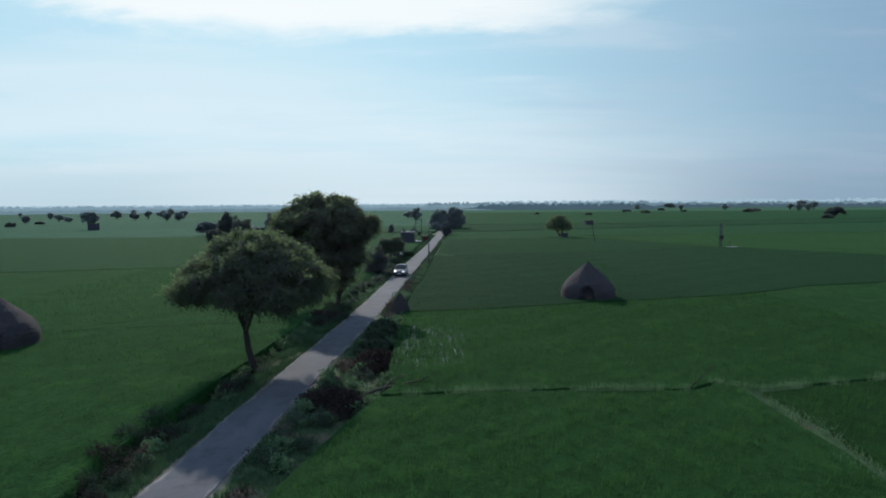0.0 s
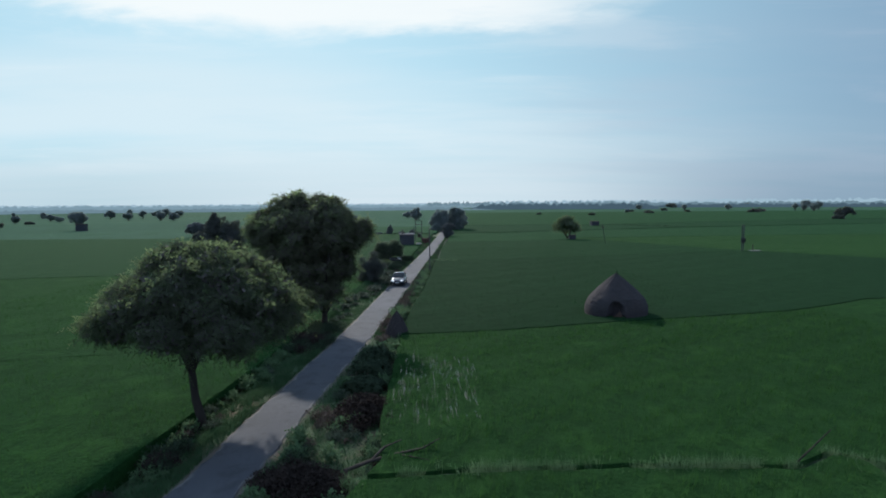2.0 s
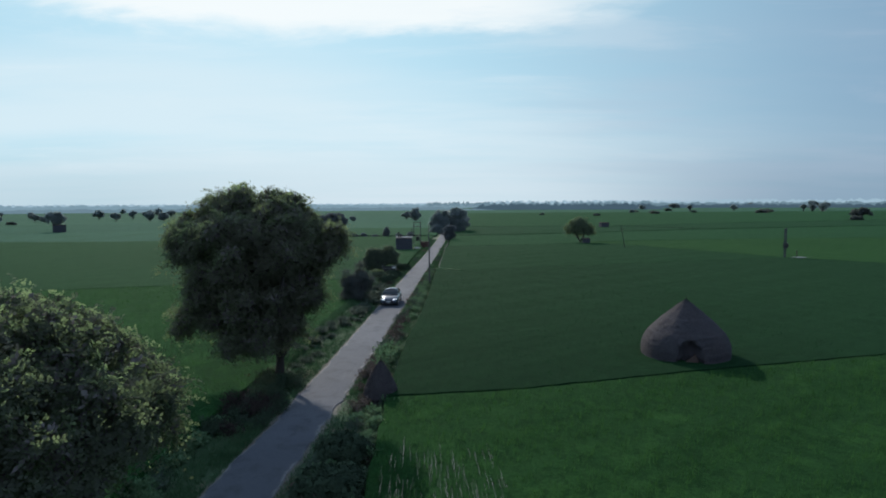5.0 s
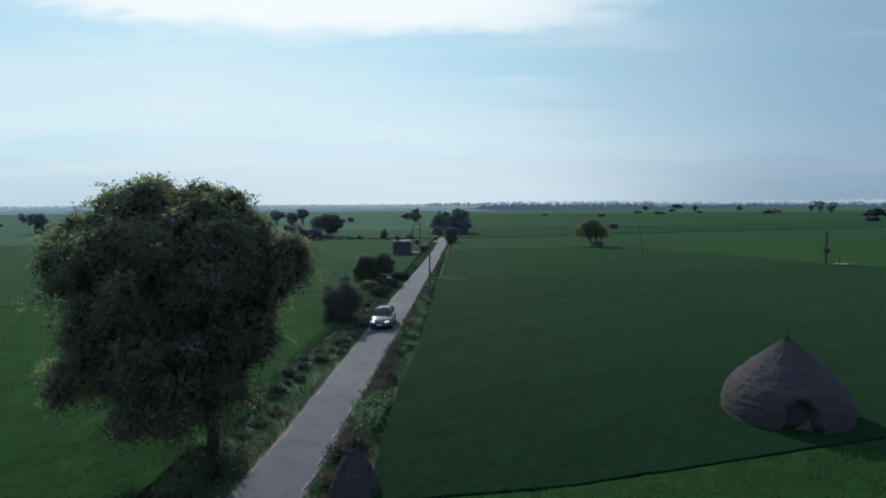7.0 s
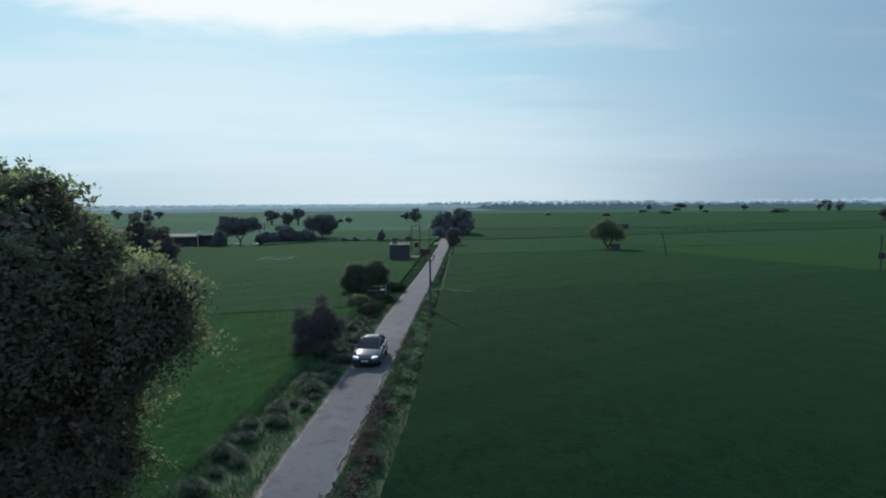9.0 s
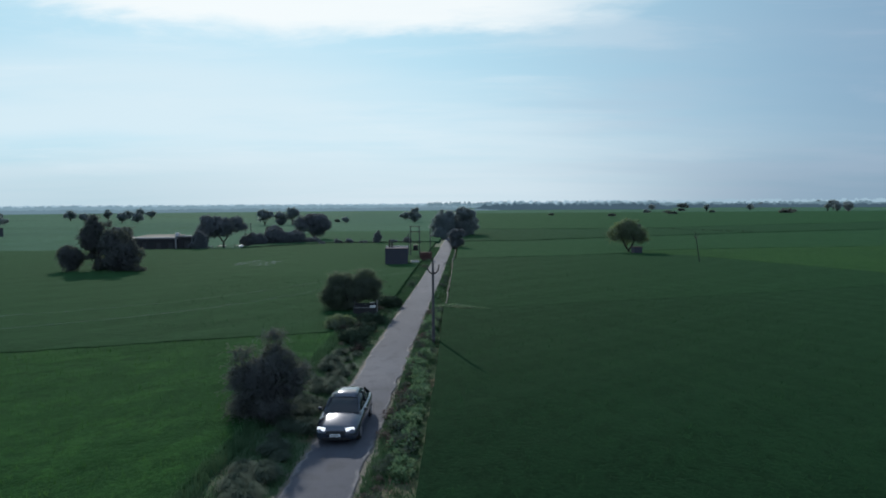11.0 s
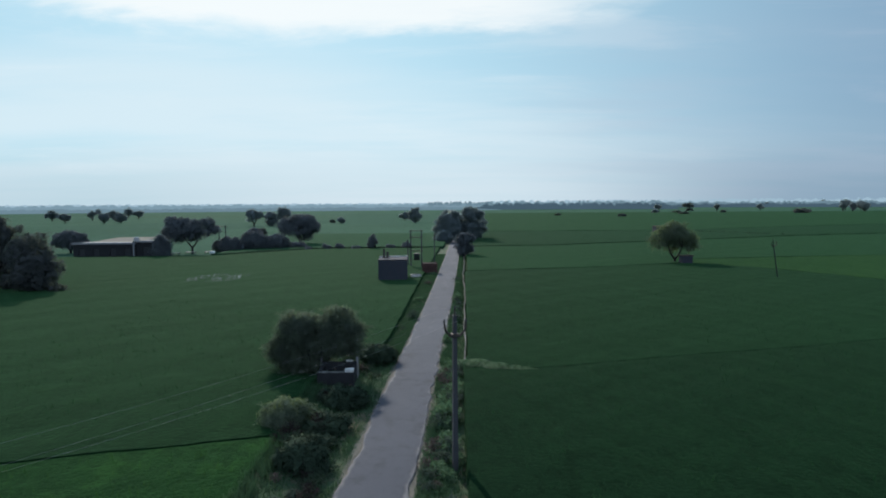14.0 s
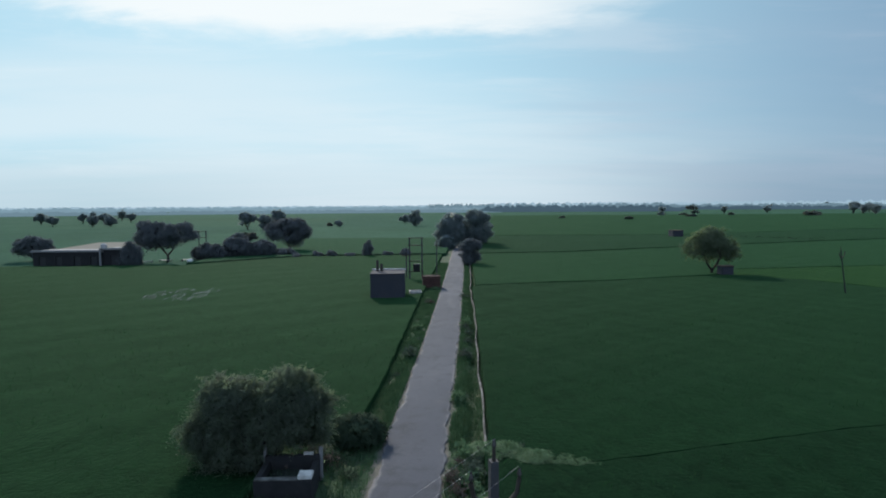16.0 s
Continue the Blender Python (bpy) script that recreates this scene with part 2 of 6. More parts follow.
M["leaf_light"] = leaf_mat("light_leaf", (0.125, 0.155, 0.110), (0.190, 0.220, 0.150), 0.40, 0.8, 0.05, (0.12, 0.18, 0.065), (0.22, 0.29, 0.12))
M["leaf_weed"] = leaf_mat("weed_leaf", (0.082, 0.158, 0.080), (0.160, 0.240, 0.126), 0.34, 0.7, 0.10)
M["leaf_verge"] = leaf_mat("verge_blade", (0.046, 0.100, 0.048), (0.080, 0.138, 0.070), 0.28, 0.85, 0.05)
M["leaf_tussock"] = leaf_mat("tussock_blade", (0.060, 0.086, 0.064), (0.102, 0.130, 0.096), 0.25, 0.85, 0.05)
M["leaf_group"] = leaf_mat("field_tree_leaf", (0.084, 0.088, 0.092), (0.114, 0.120, 0.118), 0.32, 0.9, 0.04, (0.12, 0.15, 0.11), (0.20, 0.24, 0.17))
M["dry_pale"] = leaf_mat("dry_weed", (0.088, 0.070, 0.062), (0.165, 0.130, 0.112), 0.15, 0.85, 0.05)
M["dry"] = leaf_mat("dry_stalk", (0.026, 0.021, 0.020), (0.066, 0.050, 0.044), 0.08, 0.9, 0.05)

k = Mat("bark", 0.9, 0.2)
g = k.noise(9, 5, 0.6, (1, 1, 0.25))
k.color(k.mix(g, (0.018, 0.016, 0.015), (0.052, 0.044, 0.039))).bump(g, 0.04)
M["bark"] = k.m
k = Mat("bleached_wood", 0.85, 0.2)
g = k.noise(6, 5, 0.6, (1, 1, 0.25))
k.color(k.mix(g, (0.06, 0.06, 0.062), (0.24, 0.235, 0.23))).bump(g, 0.01)
M["bleached"] = k.m

k = Mat("road_surface", 0.88, 0.22)
across = k.attr("across")
big, mid, fine = k.noise(0.10, 5), k.noise(0.9, 5, 0.65), k.noise(26, 4, 0.7)
c = k.mix(k.ramp(big, 0.35, 0.7), (0.056, 0.062, 0.078), (0.081, 0.088, 0.107))
c = k.mix(k.ramp(mid, 0.48, 0.68, 0, 0.75), c, (0.034, 0.038, 0.048))
c = k.mix(k.ramp(k.noise(0.5, 4, 0.6, (1, 0.25, 1)), 0.55, 0.72, 0, 0.6), c, (0.098, 0.104, 0.120))
edge = k.math("ADD", across, k.math("MULTIPLY", k.math("SUBTRACT", k.noise(1.3, 4, 0.6, (1, 0.5, 1)), 0.5), 0.5))
c = k.mix(k.ramp(edge, 0.88, 1.04, 0, 0.85), c, (0.215, 0.205, 0.200))
c = k.mix(k.ramp(k.noise(0.23, 3, 0.5, (1.6, 1, 1)), 0.66, 0.70, 0, 0.45), c, (0.085, 0.087, 0.098))
c = k.mix(k.ramp(k.noise(3.2, 4, 0.7), 0.56, 0.70, 0, 0.5), c, (0.030, 0.033, 0.042))
c = k.mix(k.ramp(fine, 0.35, 0.7, 0.30, 0), c, (0.088, 0.09, 0.10))
k.color(c).bump(fine, 0.015)
M["road"] = k.m

k = Mat("verge_ground", 0.95, 0.15)
d = k.attr("across")
n1, n2, n3 = k.noise(0.35, 4), k.noise(2.6, 5, 0.65), k.noise(14, 4, 0.7)
soil = k.mix(n3, (0.085, 0.062, 0.045), (0.19, 0.145, 0.105))
grass = k.mix(n2, (0.036, 0.070, 0.036), (0.066, 0.104, 0.054))
c = k.mix(k.ramp(k.math("ADD", n1, k.math("MULTIPLY", n2, 0.35)), 0.66, 0.92), grass, soil)
dust = k.ramp(k.math("ADD", d, k.math("MULTIPLY", k.math("SUBTRACT", n2, 0.5), 0.9)), 1.52, 1.30)
c = k.mix(k.math("MULTIPLY", dust, 0.8), c, k.mix(n3, (0.13, 0.115, 0.10), (0.20, 0.18, 0.16)))
k.color(c).bump(k.math("ADD", n2, k.math("MULTIPLY", n3, 0.4)), 0.12)
M["verge"] = k.m

# ground out to the horizon, haze mixed into its bluish greens
k = Mat("hazed_far_fields", 1.0, 0.02)
v = k.n.new("ShaderNodeTexVoronoi")
mp = k.n.new("ShaderNodeMapping")
mp.inputs["Scale"].default_value = (0.011, 0.0075, 0)
mp.inputs["Rotation"].default_value = (0, 0, 0.22)
k.l.new(k.co, mp.inputs[0])
k.l.new(mp.outputs[0], v.inputs["Vector"])
v.inputs["Scale"].default_value, v.distance = 1.0, "CHEBYCHEV"
sepc = k.n.new("ShaderNodeSeparateColor")
k.l.new(v.outputs["Color"], sepc.inputs[0])
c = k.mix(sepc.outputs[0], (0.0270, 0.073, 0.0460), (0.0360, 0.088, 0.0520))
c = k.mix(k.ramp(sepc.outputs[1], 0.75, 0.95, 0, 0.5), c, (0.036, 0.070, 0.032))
n2 = k.noise(0.02, 6, 0.6)
c = k.mix(k.ramp(n2, 0.4, 0.7, 0, 0.5), c, (0.016, 0.050, 0.0270))
f2 = k.noise(1.2, 5, 0.7)
c = k.mix(k.ramp(f2, 0.35, 0.6, 0.35, 0), c, (0.007, 0.022, 0.010))
k.b.inputs["Sheen Weight"].default_value = 0.12
k.b.inputs["Sheen Tint"].default_value = (0.28, 0.52, 0.36, 1)
k.color(c).bump(f2, 0.3)
M["hazed_far_fields"] = k.m

k = Mat("thatch", 0.9, 0.15)
g = k.noise(16, 4, 0.65, (1, 1, 3.0))
big = k.noise(0.8, 4)
c = k.mix(g, (0.029, 0.026, 0.030), (0.086, 0.074, 0.079))
c = k.mix(k.ramp(big, 0.42, 0.66, 0, 0.6), c, (0.046, 0.045, 0.052))
k.color(c).bump(g, 0.06)
M["thatch"] = k.m
k = Mat("straw_fibre", 0.8, 0.2)
k.color(k.mix(k.island(), (0.030, 0.028, 0.031), (0.096, 0.085, 0.085)))
M["straw"] = k.m
k = Mat("packed_mud", 0.95, 0.1)
g = k.noise(5, 5, 0.6)
k.color(k.mix(g, (0.075, 0.055, 0.045), (0.16, 0.115, 0.09))).bump(g, 0.08)
M["mud"] = k.m
k = Mat("trodden_earth", 0.95, 0.1)
g = k.noise(0.5, 5, 0.6)
k.color(k.mix(g, (0.10, 0.105, 0.085), (0.20, 0.185, 0.155))).bump(g, 0.05)
M["yard"] = k.m
k = Mat("reddish_earth", 0.95, 0.1)
g = k.noise(6, 5, 0.6)
k.color(k.mix(g, (0.045, 0.032, 0.028), (0.105, 0.072, 0.060))).bump(g, 0.06)
M["red_earth"] = k.m
k = Mat("bank_earth", 0.95, 0.1)
n1, n2 = k.noise(0.9, 4, 0.6), k.noise(7, 5, 0.65)
c = k.mix(k.ramp(n1, 0.50, 0.70), k.mix(n2, (0.020, 0.050, 0.022), (0.044, 0.084, 0.036)), k.mix(n2, (0.052, 0.048, 0.038), (0.115, 0.105, 0.082)))
k.color(c).bump(n2, 0.06)
M["bank"] = k.m
k = Mat("red_brick", 0.9, 0.15)
k.color(k.mix(k.island(), (0.070, 0.038, 0.034), (0.140, 0.078, 0.066))).bump(k.noise(18), 0.01)
M["red_brick"] = k.m
k = Mat("old_brick", 0.9, 0.2)
br = k.n.new("ShaderNodeTexBrick")
k.l.new(k.co, br.inputs["Vector"])
mpb = k.n.new("ShaderNodeMapping")
mpb.inputs["Rotation"].default_value = (radians(90), 0, 0)
k.l.new(k.co, mpb.inputs[0])
k.l.new(mpb.outputs[0], br.inputs["Vector"])
br.inputs["Color1"].default_value, br.inputs["Color2"].default_value = (0.034, 0.036, 0.045, 1), (0.050, 0.048, 0.058, 1)
br.inputs["Mortar"].default_value = (0.075, 0.075, 0.080, 1)
br.inputs["Scale"].default_value, br.inputs["Brick Width"].default_value, br.inputs["Row Height"].default_value = 1.0, 0.24, 0.085
br.inputs["Mortar Size"].default_value = 0.008
c = k.mix(k.ramp(k.noise(0.9, 5), 0.35, 0.7, 0.2, 0.85), br.outputs["Color"], (0.040, 0.045, 0.056))
k.color(c).bump(k.noise(8), 0.03)
M["brick"] = k.m
k = Mat("plaster_pale", 0.85, 0.25)
g = k.noise(1.6, 5, 0.6)
k.color(k.mix(k.ramp(g, 0.4, 0.7), (0.62, 0.60, 0.56), (0.34, 0.32, 0.29))).bump(g, 0.02)
M["plaster"] = k.m
# brick with the shade on tank and shed walls put into its colour
k = Mat("shade_dark_brick", 0.95, 0.1)
g = k.noise(2.5, 5, 0.6)
k.color(k.mix(g, (0.018, 0.020, 0.020), (0.045, 0.043, 0.045))).bump(g, 0.03)
M["shade_brick"] = k.m
k = Mat("grey_cement", 0.85, 0.25)
g = k.noise(2.3, 5, 0.6)
k.color(k.mix(g, (0.17, 0.17, 0.175), (0.28, 0.275, 0.27))).bump(g, 0.02)
M["cement"] = k.m
k = Mat("stained_lining", 0.9, 0.15)
g = k.noise(1.3, 5, 0.65)
k.color(k.mix(k.ramp(g, 0.40, 0.64), (0.065, 0.066, 0.060), (0.200, 0.196, 0.185))).bump(g, 0.03)
M["lining"] = k.m
k = Mat("pole_concrete", 0.8, 0.25)
g = k.noise(3, 5, 0.6, (1, 1, 0.4))
k.color(k.mix(g, (0.044, 0.044, 0.048), (0.085, 0.083, 0.086))).bump(k.noise(30), 0.01)
M["pole"] = k.m
k = Mat("rusted_steel", 0.6, 0.4)
g = k.noise(14, 4)
k.b.inputs["Metallic"].default_value = 0.6
k.color(k.mix(g, (0.045, 0.042, 0.042), (0.11, 0.085, 0.07)))
M["steel"] = k.m
k = Mat("porcelain", 0.2, 0.5)
k.color((0.34, 0.34, 0.33))
M["porcelain"] = k.m
k = Mat("brown_glaze", 0.2, 0.5)
k.color((0.06, 0.05, 0.048))
M["glazed"] = k.m
k = Mat("wire", 0.4, 0.5)
k.b.inputs["Metallic"].default_value = 0.9
k.color((0.30, 0.31, 0.32))
M["wire"] = k.m
k = Mat("water", 0.06, 0.5)
k.color((0.030, 0.040, 0.032)).bump(k.noise(5, 3), 0.01)
M["water"] = k.m
k = Mat("car_paint", 0.22, 0.5)
k.b.inputs["Metallic"].default_value = 0.45
k.b.inputs["Coat Weight"].default_value = 1.0
k.color(k.mix(k.ramp(k.noise(1.5, 4), 0.45, 0.8, 0, 0.25), (0.038, 0.048, 0.072), (0.055, 0.062, 0.080)))
M["car_paint"] = k.m
k = Mat("car_glass", 0.05, 0.5)
k.color((0.012, 0.016, 0.020))
M["car_glass"] = k.m
k = Mat("black_plastic", 0.5, 0.4)
k.color(k.mix(k.noise(12), (0.015, 0.015, 0.017), (0.03, 0.03, 0.032)))
M["black"] = k.m
k = Mat("tyre_rubber", 0.85, 0.2)
k.color(k.mix(k.noise(20), (0.018, 0.018, 0.018), (0.05, 0.045, 0.04)))
M["tyre"] = k.m
k = Mat("alloy", 0.3, 0.5)
k.b.inputs["Metallic"].default_value = 0.9
k.color((0.5, 0.5, 0.52))
M["alloy"] = k.m
k = Mat("headlight_lens", 0.1, 0.5)
k.color((0.85, 0.87, 0.9))
k.b.inputs["Emission Color"].default_value = (0.95, 0.97, 1, 1)
k.b.inputs["Emission Strength"].default_value = 0.8
M["lens"] = k.m
k = Mat("plate_white", 0.5, 0.3)
k.color((0.75, 0.75, 0.74))
M["plate"] = k.m


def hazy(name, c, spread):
    """Far distance, a plain glowing backdrop: the haze over it is put into the emitted colour."""
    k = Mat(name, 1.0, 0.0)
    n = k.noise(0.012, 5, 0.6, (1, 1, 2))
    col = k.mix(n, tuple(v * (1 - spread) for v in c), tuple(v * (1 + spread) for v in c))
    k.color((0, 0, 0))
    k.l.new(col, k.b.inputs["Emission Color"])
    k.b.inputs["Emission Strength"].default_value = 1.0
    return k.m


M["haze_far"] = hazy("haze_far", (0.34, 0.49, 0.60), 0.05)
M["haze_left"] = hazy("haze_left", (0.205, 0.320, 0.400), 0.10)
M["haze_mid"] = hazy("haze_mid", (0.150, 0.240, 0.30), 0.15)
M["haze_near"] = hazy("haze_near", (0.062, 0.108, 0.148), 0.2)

# ---- mesh helpers ----


def mesh_of(name, verts, faces, mats, smooth=False):
    """A mesh from an array of points and an array of same-sided faces."""
    verts, faces = np.asarray(verts, np.float32), np.asarray(faces, np.int32)
    me = bpy.data.meshes.new(name)
    sides = faces.shape[1]
    me.vertices.add(len(verts))
    me.vertices.foreach_set("co", verts.ravel())
    me.loops.add(faces.size)
    me.loops.foreach_set("vertex_index", faces.ravel())
    me.polygons.add(len(faces))
    me.polygons.foreach_set("loop_start", np.arange(0, faces.size, sides, dtype=np.int32))
    for m in mats if isinstance(mats, (list, tuple)) else [mats]:
        me.materials.append(m)
    me.update(calc_edges=True)
    if smooth:
        me.polygons.foreach_set("use_smooth", np.ones(len(faces), bool))
    me.validate()
    return me


def thing(name, x, y, z=0.0, rz=0.0, label="", category="", group="", kind=""):
    ob = new(name)
    ob.empty_display_size = 0.2
    ob.matrix_basis = pose(x, y, z, 0, 0, rz)
    return tagged(ob, label, category, group, kind)


def part_mesh(name, me, parent, label="", kind=""):
    ob = new(name, me)
    ob.parent = parent
    return tagged(ob, label, kind=kind)


def part(name, bm, material, parent, label="", smooth=False, at=None):
    me = bpy.data.meshes.new(name)
    bm.to_mesh(me)
    bm.free()
    me.materials.append(material)
    if smooth:
        for p in me.polygons:
            p.use_smooth = True
    ob = new(name, me)
    ob.parent = parent
    if at is not None:
        ob.matrix_basis = at
    return tagged(ob, label)


def box(sx, sy, sz, x=0, y=0, z=0, bevel=0.0, bm=None, m=None):
    """A box of that size whose bottom centre is at x, y, z."""
    bm = bm or bmesh.new()
    r = bmesh.ops.create_cube(bm, size=1, matrix=(m or Matrix()) @ Matrix.Translation((x, y, z + sz / 2)) @ Matrix.Diagonal((sx, sy, sz, 1)))
    if bevel:
        es = {e for v in r["verts"] for e in v.link_edges}
        bmesh.ops.bevel(bm, geom=list(es), offset=bevel, segments=2, affect="EDGES", profile=0.6)
    return bm


def tube_data(points, radii, seg=7, wob=0.0, start=0):
    """Points and quads of a tapered tube along a line."""
    pts = [Vector(p) for p in points]
    vs, fs = [], []
    side = Vector((1, 0, 0))
    for i, p in enumerate(pts):
        way = (pts[min(i + 1, len(pts) - 1)] - pts[max(i - 1, 0)]).normalized()
        side = (side - way * side.dot(way))
        if side.length < 1e-3:
            side = way.orthogonal()
        side.normalize()
        other = way.cross(side)
        for j in range(seg):
            a = 2 * math.pi * j / seg
            r = radii[i] * (1 + wob * math.sin(3 * a + i * 1.7))
            vs.append(p + (side * math.cos(a) + other * math.sin(a)) * r)
    for i in range(len(pts) - 1):
        for j in range(seg):
            a, b = start + i * seg + j, start + i * seg + (j + 1) % seg
            fs.append((a, b, b + seg, a + seg))
    return vs, fs


def tubes(name, lines, material, parent, label="", seg=7, wob=0.0):
    """One mesh of several tapered tubes: lines of (points, radii)."""
    vs, fs = [], []
    for pts, rad in lines:
        v, f = tube_data(pts, rad, seg, wob, len(vs))
        vs += v
        fs += f
    return part_mesh(name, mesh_of(name, [tuple(v) for v in vs], fs, material, True), parent, label)


def unit(a):
    return a / np.maximum(np.linalg.norm(a, axis=1, keepdims=True), 1e-6)


def leaves(rg, points, ways, size, count, length, droop=0.15, facing=None):
    """Sprays of leaves: at each point a twig along its way with leaves on both sides. Gives points and quads."""
    n = len(points)
    ways = unit(ways)
    s = (np.arange(count) + 0.5)[None, :] / count + rg.uniform(-0.08, 0.08, (n, count))
    lens = length * rg.uniform(0.6, 1.35, (n, 1))
    stem = points[:, None, :] + ways[:, None, :] * (s * lens)[:, :, None]
    stem[:, :, 2] -= droop * lens * s ** 2
    out_dir = unit(rg.normal(size=(n * count, 3)) + 0.9 * np.repeat(ways, count, axis=0)).reshape(n, count, 3)
    nrm = unit(rg.normal(size=(n * count, 3)) + np.array([0, 0, 0.9])).reshape(n, count, 3)
    if facing is not None:
        # flat fronds: leaflets on both sides of a stem that lies on the skin of its clump
        face = unit(rg.normal(size=(n, 3)) * 0.38 + np.array([0, 0, 0.5]) + facing * 0.85)
        along = unit(ways + rg.normal(size=(n, 3)) * 0.9)
        along = unit(along - face * (along * face).sum(1, keepdims=True) + face * 0.25)
        across = np.cross(face, along)
        stem = points[:, None, :] + along[:, None, :] * (s * lens)[:, :, None]
        stem[:, :, 2] -= droop * lens * s ** 2
        hand = np.where(np.arange(count) % 2 == 0, 1.0, -1.0)[None, :, None]
        out_dir = unit((along[:, None, :] * 0.55 + across[:, None, :] * 0.85 * hand + rg.normal(size=(n, count, 3)) * 0.15).reshape(-1, 3)).reshape(n, count, 3)
        nrm = unit((face[:, None, :] + rg.normal(size=(n, count, 3)) * 0.22).reshape(-1, 3)).reshape(n, count, 3)
    wide = np.cross(out_dir, nrm)
    wide /= np.maximum(np.linalg.norm(wide, axis=2, keepdims=True), 1e-6)
    ls = size * rg.uniform(0.6, 1.4, (n, count, 1))
    a = stem
    b = stem + out_dir * ls * 0.5 + wide * ls * 0.30
    c_ = stem + out_dir * ls
    d_ = stem + out_dir * ls * 0.5 - wide * ls * 0.30
    vs = np.stack([a, b, c_, d_], axis=2).reshape(-1, 3)
    fs = np.arange(len(vs)).reshape(-1, 4)
    return vs, fs


def leaf_mesh(name, vs, fs, outs, mat, own=0.42):
    """A mesh of single leaves, shaded softly: each turns its face outwards and shares the lie of the clump that it grows on."""
    quad = vs.reshape(-1, 4, 3).copy()
    nrm = np.cross(quad[:, 1] - quad[:, 0], quad[:, 3] - quad[:, 0])
    back = (nrm * outs).sum(1) < 0
    quad[back] = quad[back][:, [0, 3, 2, 1]]
    nrm[back] *= -1
    soft = unit(unit(nrm) * own + outs * (1 - own))
    me = mesh_of(name, quad.reshape(-1, 3), fs, mat, True)
    me.normals_split_custom_set_from_vertices(np.repeat(soft, 4, axis=0))
    return me


def clump_points(rg, centres, radii, n, shell=0.55, flat=0.7):
    """Points near the skins of a set of flattened balls, and the ways outwards."""
    w = radii ** 2
    idx = rg.choice(len(centres), n, p=w / w.sum())
    dirs = unit(rg.normal(size=(n, 3)))
    rad = radii[idx] * rg.uniform(shell, 1.0, n)
    off = dirs * rad[:, None]
    off[:, 2] *= flat
    return centres[idx] + off, dirs


def crown_clumps(rg, shape, w, z0, z1, n, dx=0.0, tufts=0.45):
    """Middles and sizes of the clumps of a crown of that width between two heights."""
    R, H = w / 2, z1 - z0
    if isinstance(shape, tuple):
        size = np.array([q_[2] * q_[3] for q_ in shape])
        idx = rg.choice(len(shape), n, p=size / size.sum())
        lob = np.array(shape)[idx]
        u = unit(rg.normal(size=(n, 3))) * rg.uniform(0.2, 1.0, n)[:, None] ** 0.45
        rad = np.minimum(lob[:, 2], lob[:, 3]) * rg.uniform(0.34, 0.62, n)
        # smaller tufts standing out of the skin
        tuft = rg.uniform(0, 1, n) < tufts
        u = np.where(tuft[:, None], unit(u) * rg.uniform(1.0, 1.12, (n, 1)), u)
        rad = np.where(tuft, rad * rg.uniform(0.35, 0.6, n), rad)
        c = np.stack([lob[:, 0] + u[:, 0] * (lob[:, 2] - rad * 0.8), (lob[:, 4] if lob.shape[1] > 4 else 0) + u[:, 1] * (lob[:, 2] * 0.74 - rad * 0.8), lob[:, 1] + u[:, 2] * (lob[:, 3] - rad * 0.5)], 1)
    elif shape == "umbrella":
        a, q = np.arange(n) * 2.39996 + rg.uniform(-0.3, 0.3, n), np.sqrt((np.arange(n) + rg.uniform(0, 1, n)) / n)
        rad = np.clip(R * 0.18 * rg.uniform(0.65, 1.4, n), 0.3, 3)
        rho = q * (R - rad * 0.7)
        top = z0 + H * (0.30 + 0.70 * (1 - (rho / R) ** 2))
        under = z0 + H * (0.10 + 0.40 * (1 - rho / R))
        mixv = rg.uniform(0, 1, n) ** 0.42
        z = under + (top - under - rad * 0.6) * mixv
        tuft = rg.uniform(0, 1, n) < 0.45
        z = np.where(tuft, np.where(rg.uniform(0, 1, n) < 0.75, top + 0.05, under - 0.1), z)
        rho = np.where(tuft, rho * 1.04, rho)
        rad = np.where(tuft, rad * 0.55, rad)
        c = np.stack([rho * np.cos(a), rho * np.sin(a), z], 1)
    else:
        u = unit(rg.normal(size=(n, 3)))
        q = rg.uniform(0.25, 1.0, n) ** 0.5
        rad = R * (0.30 if shape != "column" else 0.27) * rg.uniform(0.7, 1.3, n)
        c = u * q[:, None] * np.array([R - R * 0.22, R - R * 0.22, H / 2 * 0.84])
        if shape == "rough":
            rad = np.minimum(R * rg.uniform(0.22, 0.46, n), H * 0.3)
            c = u * q[:, None] * np.array([R * 0.66, R * 0.66, H * 0.40])
            c[:, 2] = np.abs(c[:, 2]) * 1.25 - H * 0.14 - 0.22 * H * (np.hypot(c[:, 0], c[:, 1]) / R) ** 2
        if shape == "column":
            lowz = c[:, 2] < 0
            c[lowz, 0] *= 1 + 0.10 * rg.uniform(-1, 1, lowz.sum())
            c[:, 2] *= 1.05
        if shape == "bush":
            c[:, 2] = np.where(c[:, 2] < -H * 0.2, -c[:, 2] * 0.4, c[:, 2])
        c[:, 2] += z0 + H / 2
        rad = np.minimum(rad, H * 0.42)
    c[:, 0] += dx
    return c, rad


